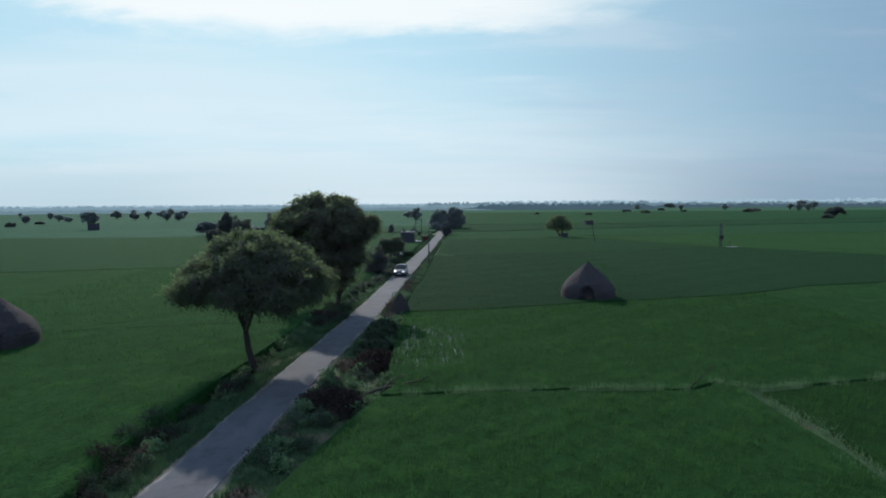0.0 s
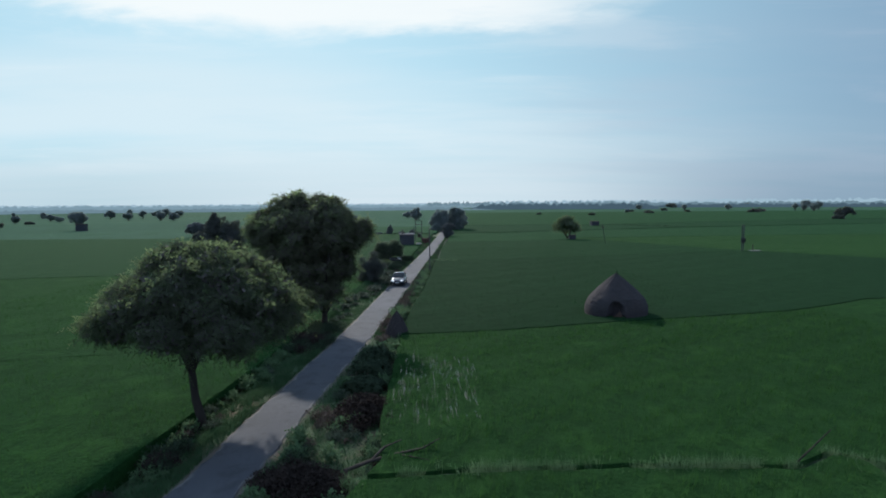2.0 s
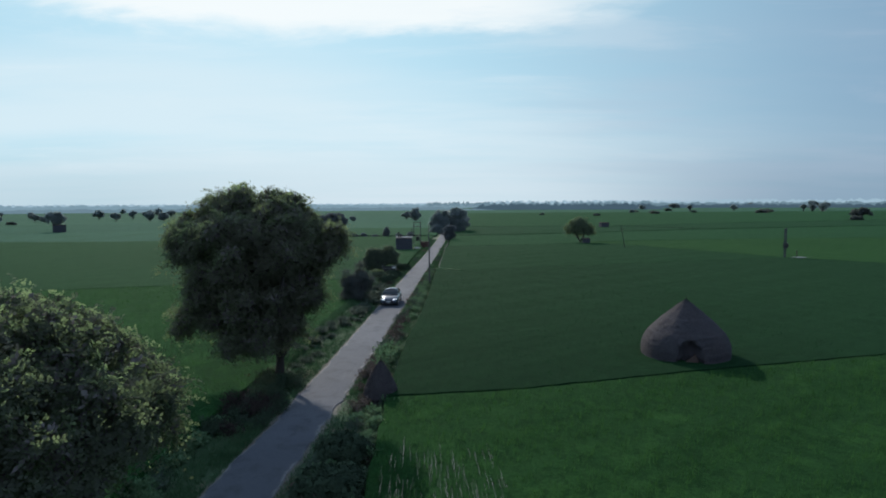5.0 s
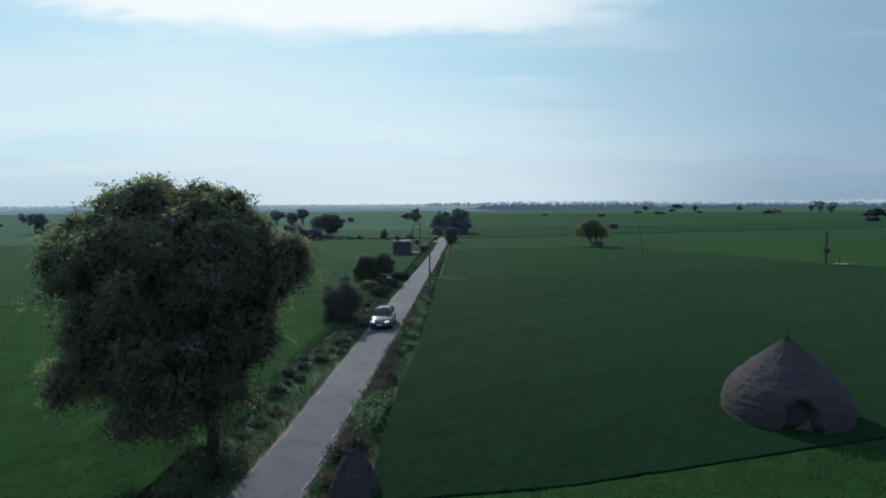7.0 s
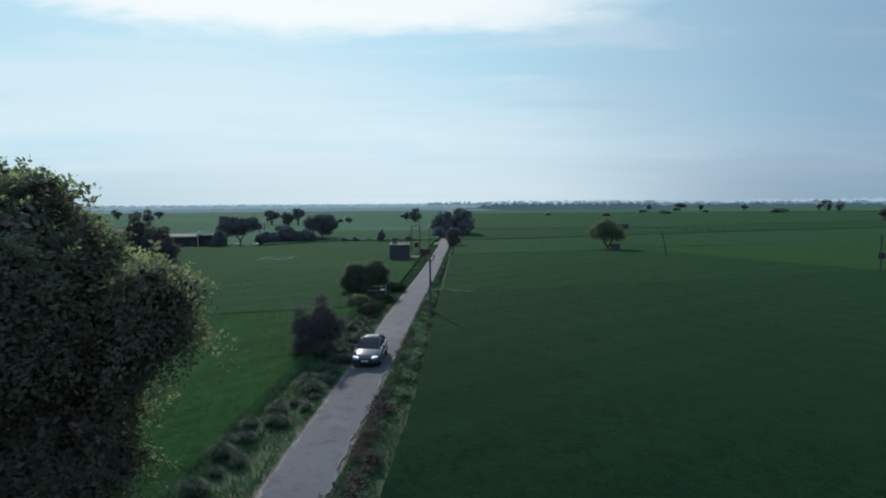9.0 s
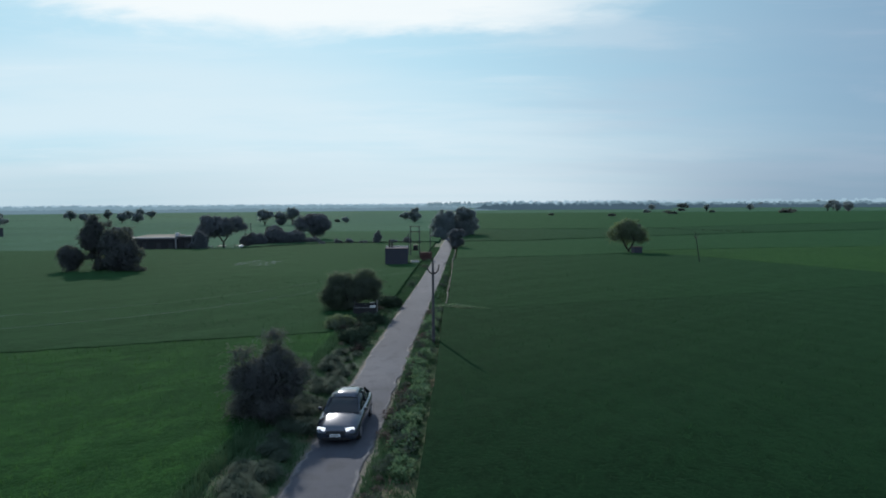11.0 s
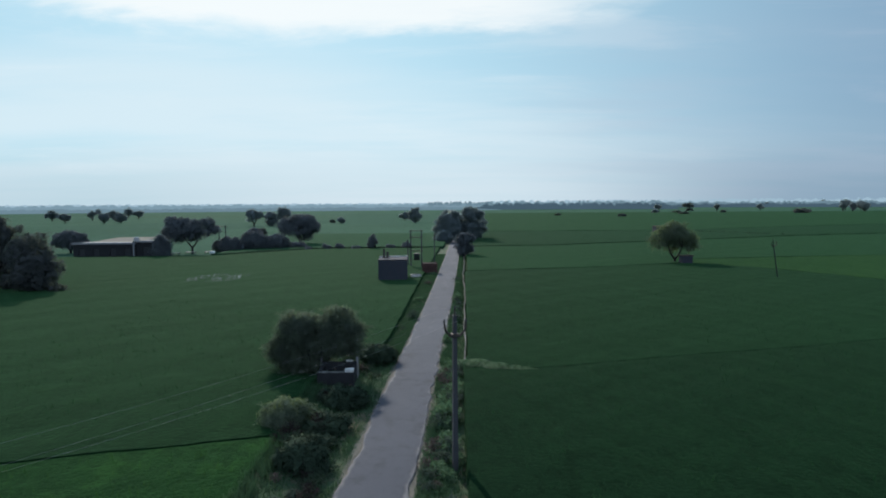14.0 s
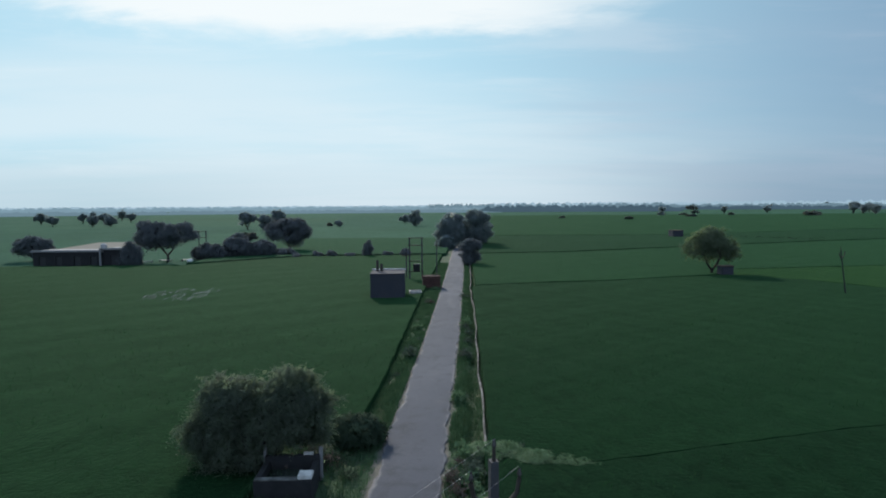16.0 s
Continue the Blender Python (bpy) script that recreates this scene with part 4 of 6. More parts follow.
tree("small_road_tree", 0.95, 186.0, 5.1, 3.8, 0.5, lobes_of(47, 3.6, 0.5, 5.1, 4), 47, 26, 2200, 0.17, M["leaf_farm"], "small rounded tree with pale top beside the road", "tree", "", 0.13, 0.6, 6, 3)
G1 = "clump of trees along the road"
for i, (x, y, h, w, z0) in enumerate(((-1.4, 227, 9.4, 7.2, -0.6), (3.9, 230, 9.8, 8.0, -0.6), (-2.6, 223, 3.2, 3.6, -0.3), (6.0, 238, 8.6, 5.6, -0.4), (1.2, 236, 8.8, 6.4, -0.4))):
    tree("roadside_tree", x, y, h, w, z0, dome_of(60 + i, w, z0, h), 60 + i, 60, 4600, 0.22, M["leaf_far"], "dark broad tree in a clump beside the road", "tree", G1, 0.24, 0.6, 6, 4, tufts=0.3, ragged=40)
G2 = "trees at the farm"
for i, (x, y, h, w, z0, dx, sh) in enumerate(((-36.6, 217.5, 8.5, 12.0, 1.0, 0.0, "tree"), (-53.15, 196.0, 8.4, 9.9, 1.9, -0.6, "tree"), (-79.5, 199.2, 5.2, 7.4, 0.6, 0.0, "tree"),
                                               (-46.4, 199, 3.2, 5.4, -0.4, 0, "bush"), (-42.6, 202, 4.4, 6.4, -0.5, 0, "bush"), (-38.4, 203, 3.6, 6.4, -0.5, 0, "bush"), (-55.2, 187.6, 4.6, 3.0, -0.5, 0, "bush"),
                                               (-44.4, 208, 5.0, 4.2, 0.6, 0, "tree"), (-34.6, 205, 1.6, 5.0, 0.1, 0, "bush"), (-49.0, 201, 2.4, 3.4, 0.1, 0, "bush"))):
    lob = tuple((a_ * 0.8 + s_ * 2.1, b_ - 0.12 * (1 - s_), c_ * 0.72, d_ * 1.02) for s_ in (-1, 1) for a_, b_, c_, d_ in dome_of(88 + s_, w, z0, h, 5)) if i == 1 else dome_of(80 + i, w, z0, h)
    tree("farm_tree" if sh != "bush" else "farm_bush", x, y, h, w, z0, lob, 80 + i, 70, 4600, 0.20, M["leaf_farm"],
         "dark rounded tree beside the farm sheds" if sh != "bush" else "dense dark bush in the farm hedge", "tree" if sh != "bush" else "bush", G2, 0.24, 0.6, 6, 3, dx=dx, tufts=0.25, ragged=40)
G3 = "trees in the rice field"
for i, (x, y, h, w, z0) in enumerate(((-55.6, 142.9, 4.4, 3.6, 0.6), (-52.2, 144.5, 8.7, 5.2, 0.0), (-47.8, 142.6, 6.8, 7.4, -0.7))):
    tree("field_tree", x, y, h, w, z0, lobes_of(100 + i, w, z0, h, 7), 100 + i, 60, 4200, 0.17, M["leaf_group"], "dark tree in a small group inside the rice field", "tree", G3, 0.2, 0.55, 6, 3, tufts=0.35, ragged=90)
tree("hedge_bush", -17.8, 203.3, 3.4, 2.8, 0.2, lobes_of(113, 2.6, 0.2, 3.4, 3), 113, 16, 900, 0.2, M["leaf_farm"], "upright dark bush on a field ridge", "bush", "", 0.08, 0.4, 6, 3)

# far scattered trees: x, y, width, height
FAR = ((-218, 298, 5.1, 2.3), (-388, 543, 3.1, 4.7), (-252, 357, 5.1, 5.4), (-321, 484, 4.6, 5.5), (-254, 391, 6.0, 4.9), (-238, 376, 5.0, 3.9),
       (-234, 343, 4.6, 1.6), (-152, 254, 6.8, 8.5), (-246, 446, 7.7, 7.2), (-372, 712, 6.1, 6.1), (-228, 458, 5.3, 6.5), (-224, 475, 8.2, 6.8),
       (-252, 547, 7.3, 8.3))
FAR_2 = ((-208, 399, 6.0, 6.3), (-184, 394, 5.3, 6.2), (-179, 402, 6.7, 6.4), (-214, 488, 7.0, 6.5), (-89, 348, 7.6, 8.1), (-81, 347, 6.5, 7.5),
       (-75, 346, 6.5, 9.3), (-61, 264, 4.5, 2.6), (-55, 380, 4.0, 3.1), (-61, 389, 2.9, 1.7), (-25, 422, 5.8, 5.5), (-17, 381, 6.8, 8.5),
       (81, 510, 3.7, 2.4))
FAR_3 = ((206, 659, 6.3, 2.5), (285, 871, 10.0, 8.3), (208, 613, 8.2, 2.3), (269, 732, 8.4, 3.5), (424, 1111, 21.2, 10.6), (254, 633, 5.4, 9.0),
       (242, 595, 5.7, 2.8), (314, 600, 16.1, 3.4), (450, 744, 12.1, 12.7), (461, 736, 9.9, 11.2), (252, 381, 11.7, 7.3), (217, 334, 6.4, 3.2),
       (353, 742, 8.5, 8.5), (636, 1249, 11.9, 10.7))
FAR_4 = ((115, 467, 5.1, 2.9), (182, 594, 4.9, 3.9), (286, 555, 11.7, 3.1), (362, 618, 6.1, 9.7), (369, 615, 7.1, 9.6), (377, 611, 8.1, 10.5),
       (1117, 1823, 16.6, 16.5), (185, 541, 7.9, 2.6))
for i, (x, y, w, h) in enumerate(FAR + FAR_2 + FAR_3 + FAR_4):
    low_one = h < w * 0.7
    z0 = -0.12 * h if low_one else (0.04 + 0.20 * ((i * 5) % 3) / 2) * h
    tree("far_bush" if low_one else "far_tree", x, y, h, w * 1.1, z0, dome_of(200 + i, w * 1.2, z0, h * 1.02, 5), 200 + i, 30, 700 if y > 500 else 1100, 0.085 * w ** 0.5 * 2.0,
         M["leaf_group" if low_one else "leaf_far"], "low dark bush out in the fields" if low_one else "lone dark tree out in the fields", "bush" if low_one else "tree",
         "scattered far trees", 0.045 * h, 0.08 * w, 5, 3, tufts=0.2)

# ---- distant woods and haze, the backdrop ----


def woods(name, dist, a0, a1, step, height, rough, mat, seed, label):
    """A far line of woods with an uneven top, from bearing a0 to a1 in degrees right of straight ahead."""
    rg = np.random.default_rng(seed)
    n = int((a1 - a0) / step)
    a = np.radians(np.linspace(a0, a1, n))
    t = np.linspace(0, 1, n)
    h = np.zeros(n)
    for f in (7, 19, 47, 110, 260):
        h += np.interp(t, np.linspace(0, 1, f * 2), rg.uniform(-1, 1, f * 2)) / f ** 0.35
    h = height * (0.74 + 0.4 * rough * h)
    # single crowns standing out of the line
    deg = np.linspace(a0, a1, n)
    for _ in range(int((a1 - a0) * 6)):
        m_, w_, q_ = rg.uniform(a0, a1), math.degrees(rg.uniform(2, 8) * max(1, dist / 1400) / dist), rg.uniform(0.75, 1.22)
        h = np.maximum(h, height * q_ * np.sqrt(np.clip(1 - ((deg - m_) / w_) ** 2, 0, 1)))
    h *= np.clip(np.minimum(t, 1 - t) * 14, 0, 1)
    x, y = np.sin(a) * dist, np.cos(a) * dist
    depth = dist * 1.02
    vs = np.concatenate([np.stack([x, y, np.full(n, -1.0)], 1), np.stack([x, y, h * 0.6], 1), np.stack([x * 1.008, y * 1.008, h], 1),
                         np.stack([np.sin(a) * depth, np.cos(a) * depth, np.full(n, -1.0)], 1)])
    i = np.arange(n - 1)
    fs = np.concatenate([np.stack([i + r * n, i + 1 + r * n, i + 1 + (r + 1) * n, i + (r + 1) * n], 1) for r in range(3)])
    me = mesh_of(name, vs, fs, mat)
    return tagged(new(name, me), label, "woods", kind="structure")


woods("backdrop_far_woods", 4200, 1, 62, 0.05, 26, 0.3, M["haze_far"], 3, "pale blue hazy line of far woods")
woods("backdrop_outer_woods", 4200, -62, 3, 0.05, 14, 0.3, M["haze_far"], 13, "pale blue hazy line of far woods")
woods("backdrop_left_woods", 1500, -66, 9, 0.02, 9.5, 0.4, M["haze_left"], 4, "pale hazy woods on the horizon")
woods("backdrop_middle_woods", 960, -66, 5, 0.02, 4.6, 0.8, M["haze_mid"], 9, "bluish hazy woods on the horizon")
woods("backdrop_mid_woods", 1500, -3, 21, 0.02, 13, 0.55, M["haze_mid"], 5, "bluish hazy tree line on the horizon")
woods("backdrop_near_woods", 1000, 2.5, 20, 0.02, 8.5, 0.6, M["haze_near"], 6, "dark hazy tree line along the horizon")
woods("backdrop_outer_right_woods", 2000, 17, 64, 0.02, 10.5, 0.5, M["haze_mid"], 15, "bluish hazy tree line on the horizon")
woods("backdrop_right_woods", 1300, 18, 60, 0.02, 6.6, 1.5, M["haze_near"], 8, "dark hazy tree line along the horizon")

# ---- straw stores ----


def straw_store(name, x, y, profile, door_at, label, seed, fibres, mat=None):
    """A domed straw stack: turned profile with layered rings, loose fibres, a low doorway and a tip stick."""
    rg = np.random.default_rng(seed)
    ob = thing(name, x, y, -0.35, 0, label, "straw store")
    zs, rs = [p[1] for p in profile], [p[0] for p in profile]
    n, seg = 56, 96
    zz = np.linspace(0, zs[-1], n)
    rad = np.interp(zz, zs, rs)
    rad = np.convolve(np.concatenate([[rad[0]] * 2, rad, [rad[-1]] * 2]), np.ones(5) / 5, "valid")
    saw = (zz / 0.17) % 1.0
    th = np.linspace(0, 2 * math.pi, seg, endpoint=False)
    T, Z = np.meshgrid(th, zz)
    R = rad[:, None] * (1 + 0.018 * np.sin(3 * T + seed) + 0.012 * np.sin(7 * T + Z * 1.4)) + 0.060 * min(1.0, rs[0] / 2.2) ** 2 * (1 - saw)[:, None] * (rad[:, None] > 0.3) + rg.normal(0, 0.022, T.shape)
    if door_at is not None:
        da = (T - door_at + math.pi) % (2 * math.pi) - math.pi
        dw, dh = 0.72, 2.05
        inside = (np.abs(da * R) < dw * np.sqrt(np.clip(1 - (Z / dh) ** 3, 0, 1))) & (Z < dh)
        R = np.where(inside, R - 0.75, R)
    vs = np.stack([R * np.cos(T), R * np.sin(T), Z], 2).reshape(-1, 3)
    i = np.arange(n - 1)[:, None] * seg + np.arange(seg)[None, :]
    j = np.arange(n - 1)[:, None] * seg + (np.arange(seg)[None, :] + 1) % seg
    fs = np.stack([i, j, j + seg, i + seg], 2).reshape(-1, 4)
    part_mesh("straw_wall", mesh_of("straw_wall", vs, fs, mat or M["thatch"], False), ob, "layered straw wall")
    # loose fibres hanging over the rings
    t = rg.uniform(0, 2 * math.pi, fibres)
    z = rg.uniform(0.05, zs[-1] * 0.97, fibres) ** 1.0
    r = np.interp(z, zs, rs) + 0.05
    keep = np.ones(fibres, bool)
    if door_at is not None:
        da = (t - door_at + math.pi) % (2 * math.pi) - math.pi
        keep = ~((np.abs(da * r) < 0.7) & (z < 1.95))
    t, z, r = t[keep], z[keep], r[keep]
    m = len(t)
    p = np.stack([r * np.cos(t), r * np.sin(t), z], 1)
    outw = np.stack([np.cos(t), np.sin(t), np.zeros(m)], 1)
    along = np.stack([-np.sin(t), np.cos(t), np.zeros(m)], 1)
    way = unit(along * rg.normal(0, 0.6, (m, 1)) + np.array([0, 0, -1.0]) + outw * rg.uniform(0.1, 0.5, (m, 1)))
    ln = rg.uniform(0.10, 0.28, (m, 1))
    wd = along * 0.009
    vs = np.stack([p - wd, p + wd, p + way * ln], 1).reshape(-1, 3)
    part_mesh("loose_straw", mesh_of("loose_straw", vs, np.arange(len(vs)).reshape(-1, 3), M["straw"]), ob, kind="stuff")
    if door_at is not None:
        bm = bmesh.new()
        outline = [(-0.62, 0.0), (0.66, 0.0), (0.62, 0.55), (0.48, 0.85), (0.30, 1.25), (0.12, 1.05), (-0.18, 0.78), (-0.52, 0.55)]
        front = [bm.verts.new((px, -0.05, pz)) for px, pz in outline]
        back = [bm.verts.new((px, 0.05, pz)) for px, pz in outline]
        bm.faces.new(front)
        bm.faces.new(list(reversed(back)))
        for i_ in range(len(outline)):
            k_ = (i_ + 1) % len(outline)
            bm.faces.new((front[k_], front[i_], back[i_], back[k_]))
        part("doorway", bm, M["red_earth"], ob, "dark doorway half closed with brown mud",
             at=pose((np.interp(0.6, zs, rs) - 0.36) * math.cos(door_at), (np.interp(0.6, zs, rs) - 0.36) * math.sin(door_at), 0, 0, 0, math.degrees(door_at) + 90))
    tubes("tip_stick", [([(0, 0, zs[-1] - 0.3), (0.02, 0.01, zs[-1] + 0.28)], [0.03, 0.015])], M["bark"], ob, "short stick in the tip", 5)
    return ob


BIG = ((2.55, 0.0), (2.66, 0.6), (2.68, 1.2), (2.55, 1.75), (2.2, 2.3), (1.45, 3.05), (0.75, 3.65), (0.26, 4.05), (0.05, 4.22))
straw_store("straw_store", 14.95, 60.9, BIG, radians(255), "large domed straw store with a low dark doorway in the rice", 3, 9000)
straw_store("straw_store", -31.8, 41.3, BIG, radians(300), "large domed straw store standing in the rice field", 8, 5000)
straw_store("fuel_stack", -4.0, 53.6, ((0.86, 0), (0.9, 0.5), (0.78, 1.0), (0.45, 1.7), (0.1, 2.2), (0.03, 2.3)), None, "small dark conical fuel stack beside the road", 5, 1500)

# ---- pump house, transformers, poles ----


def wall_with_gap(w, h, t, gap_x, gap_w, gap_h, gap_z=0.0):
    """A wall along x with one opening through it."""
    bm = bmesh.new()
    left, right = gap_x - gap_w / 2, gap_x + gap_w / 2
    box(left + w / 2, t, h, (left - w / 2) / 2, 0, 0, 0, bm)
    box(w / 2 - right, t, h, (right + w / 2) / 2, 0, 0, 0, bm)
    box(gap_w, t, h - gap_z - gap_h, gap_x, 0, gap_z + gap_h, 0, bm)
    if gap_z:
        box(gap_w, t, gap_z, gap_x, 0, 0, 0, bm)
    return bm


def pump_house(x, y):
    ob = thing("pump_house", x, y, -0.25, 2.5, "small flat-roofed brick pump house beside the road", "building")
    w, h, t = 3.5, 3.0, 0.23
    part("front_wall", box(w, t, h, 0, -w / 2 + t / 2, 0, 0.012), M["brick"], ob)
    part("back_wall", box(w, t, h, 0, w / 2 - t / 2, 0, 0.012), M["brick"], ob)
    part("side_wall", box(t, w - 2 * t, h, -w / 2 + t / 2, 0, 0, 0.012), M["brick"], ob)
    bm = wall_with_gap(w - 2 * t, h, t, 0.3, 0.95, 2.0)
    part("side_wall", bm, M["brick"], ob, at=pose(w / 2 - t / 2, 0, 0, 0, 0, 90))
    bm = box(0.93, 0.05, 1.98, 0, 0, 0, 0.01)
    part("door", bm, M["steel"], ob, "rusted sheet metal door", at=pose(w / 2 - t / 2, 0.3, 0, 0, 0, 90))
    part("roof_slab", box(w + 0.04, w + 0.04, 0.12, 0, 0, h, 0.02), M["brick"], ob, "flat roof slab")
    part("parapet", box(w + 0.1, 0.12, 0.16, 0, w / 2 - 0.06, h + 0.13, 0.02), M["plaster"], ob, "pale plaster parapet strip")
    for px, pz in ((-1.15, 1.15), (-0.72, 0.75)):
        tubes("vent_pipe", [([(px, 0.6, h + 0.1), (px, 0.6, h + 0.13 + pz)], [0.15, 0.14])], M["steel"], ob, "dark upright pipe", 10)
    return ob


pump_house(-9.1, 151.4)
ot = thing("outlet_trough", -6.35, 153.2, 0.0, 6, "pale cement outlet trough beside the pump house", "trough")
part("trough_wall", box(1.3, 0.16, 0.62, 0, -0.45, 0, 0.02), M["plaster"], ot)
part("trough_wall", box(1.3, 0.16, 0.62, 0, 0.45, 0, 0.02), M["cement"], ot)
part("trough_end", box(0.16, 0.74, 0.62, -0.57, 0, 0, 0.02), M["plaster"], ot)
part("trough_water", box(1.1, 0.74, 0.02, 0.05, 0, 0.45), M["water"], ot)


def crate_hut(x, y, w, h, label):
    ob = thing("field_shed", x, y, -0.3, 8, label, "shed")
    part("wall", box(w, w * 0.8, h, 0, 0, 0, 0.02), M["brick"], ob)
    part("roof", box(w + 0.2, w * 0.8 + 0.2, 0.12, 0, 0, h, 0.03), M["mud"], ob, "flat earth roof")
    return ob


crate_hut(-149.0, 252, 3.6, 3.0, "small dark brick field shed under a tree")
crate_hut(64.5, 262, 3.2, 2.5, "small dark brick field shed on a field ridge")
crate_hut(34.7, 168.9, 1.6, 1.7, "low dark brick pump shed beside a field tree")


def insulator(parent, x, y, z):
    lines = [([(x, y, z), (x, y, z + 0.06)], [0.02, 0.02]), ([(x, y, z + 0.05), (x, y, z + 0.08), (x, y, z + 0.12), (x, y, z + 0.16)], [0.045, 0.04, 0.03, 0.02])]
    return tubes("insulator", lines, M["glazed"], parent, "dark glazed insulator", 8)


def v_pole(x, y, h, rz, label, thick=1.0, mat=None):
    """A concrete pole with two curved arms and a top pin, each with an insulator."""
    ob = thing("power_pole", x, y, -0.35, rz, label, "power pole")
    bm = bmesh.new()
    box(0.20 * thick, 0.24 * thick, h * 0.5, 0, 0, 0, 0.015, bm)
    for v in bm.verts:
        if v.co.z > h * 0.4:
            v.co.z = h + 0.35
            v.co.x *= 0.66
            v.co.y *= 0.66
    part("shaft", bm, mat or M["pole"], ob, "tapered upright shaft")
    top = h + 0.35
    part("clamp", box(0.24, 0.26, 0.12, 0, 0, top - 0.78, 0.01), M["steel"], ob)
    for s in (-1, 1):
        tubes("arm", [([(0, -0.1, top - 0.74), (0.16 * s, -0.1, top - 0.74), (0.36 * s, -0.1, top - 0.52), (0.40 * s, -0.1, top - 0.28)], [0.045, 0.045, 0.042, 0.04])],
              M["steel"], ob, "dark curved steel arm", 6)
        insulator(ob, 0.40 * s, -0.1, top - 0.28)
    tubes("top_pin", [([(0, -0.02, top - 0.02), (0, -0.02, top + 0.22)], [0.035, 0.03])], M["steel"], ob, "", 6)
    insulator(ob, 0, -0.02, top + 0.2)
    return ob


POLE = (-2.45, 98.8)
POLE_2 = (-21.6, 76.3)
v_pole(*POLE, 5.65, 12, "grey concrete power pole with curved arms beside the road")
v_pole(*POLE_2, 5.65, 40, "grey concrete power pole standing among field trees")
v_pole(38.9, 151.0, 5.0, 0, "slim dark power pole leaning in the rice", 0.5, M["black"]).matrix_basis = pose(38.9, 151.0, -0.35, 0, -12, 20)


def wire(a, b, sag, name="power_line"):
    """A sagging wire between two places."""
    a, b = Vector(a), Vector(b)
    pts = []
    for i in range(25):
        t = i / 24
        p = a.lerp(b, t)
        p.z -= sag * 4 * t * (1 - t)
        pts.append(tuple(p))
    ob = thing(name, 0, 0, 0, 0, "thin sagging power line between two poles", "power line", "power lines")
    tubes("strand", [(pts, [0.0017] * 25)], M["wire"], ob, "", 5)


c12, s12 = math.cos(radians(12)), math.sin(radians(12))
c40, s40 = math.cos(radians(40)), math.sin(radians(40))
for s, hz in ((-0.40, 5.57), (0.40, 5.57), (0.0, 6.05)):
    wire((POLE[0] + s * c12 + 0.1 * s12, POLE[1] + s * s12 - 0.1 * c12, hz), (POLE_2[0] + s * c40 + 0.1 * s40, POLE_2[1] + s * s40 - 0.1 * c40, hz), 0.8)


def transformer(x, y, h, rz, label, body_z):
    """Two poles with cross bars, insulators and a transformer tank on a shelf."""
    ob = thing("transformer_stand", x, y, -0.35, rz, label, "transformer")
    for s in (-0.8, 0.8):
        part("post", box(0.17, 0.17, h + 0.35, s, 0, 0, 0.012), M["pole"], ob)
    for z in (h + 0.25, h - 0.7, h * 0.52, body_z):
        part("cross_bar", box(2.1, 0.08, 0.10, 0, -0.12, z, 0.008), M["steel"], ob)
    for s in (-0.7, 0, 0.7):
        insulator(ob, s, -0.12, h + 0.36)
        insulator(ob, s, -0.12, h - 0.6)
    part("tank", box(0.85, 0.6, 0.95, 0.1, 0, body_z + 0.1, 0.05), M["black"], ob, "dark transformer tank")
    for i in range(5):
        part("cooling_fin", box(0.04, 0.16, 0.7, -0.2 + i * 0.15, -0.38, body_z + 0.2, 0.005), M["black"], ob)
    return ob


transformer(-6.85, 165.5, 5.7, 0, "double-post transformer stand beside the pump house", 1.6)
transformer(60.2, 128.0, 5.4, 52, "double-post transformer stand in the rice field", 2.2)

pl = thing("well_platform", 62.2, 127.2, -0.02, 10, "pale cement tube-well platform at a transformer stand", "platform")
part("slab", box(2.2, 1.2, 0.42, 0, 0, 0, 0.03), M["cement"], pl)
part("trough", box(1.4, 1.0, 0.35, 2.6, 0.2, 0, 0.03), M["cement"], pl)
tubes("well_pipe", [([(-0.4, 0, 0.4), (-0.4, 0, 1.6)], [0.08, 0.08])], M["steel"], pl, "dark upright pipe", 8)

sp = thing("power_pole", -8.2, 167.5, -0.35, 0, "slim concrete pole with one cross arm at the pump house", "power pole")
part("shaft", box(0.16, 0.16, 4.6, 0, 0, 0, 0.012), M["pole"], sp)
part("cross_bar", box(1.2, 0.08, 0.12, 0, -0.12, 3.5, 0.01), M["steel"], sp)
sp2 = thing("power_pole", -4.2, 170.0, -0.35, 0, "slim plain concrete pole beside the road", "power pole")
part("shaft", box(0.14, 0.14, 5.4, 0, 0, 0, 0.012), M["pole"], sp2)


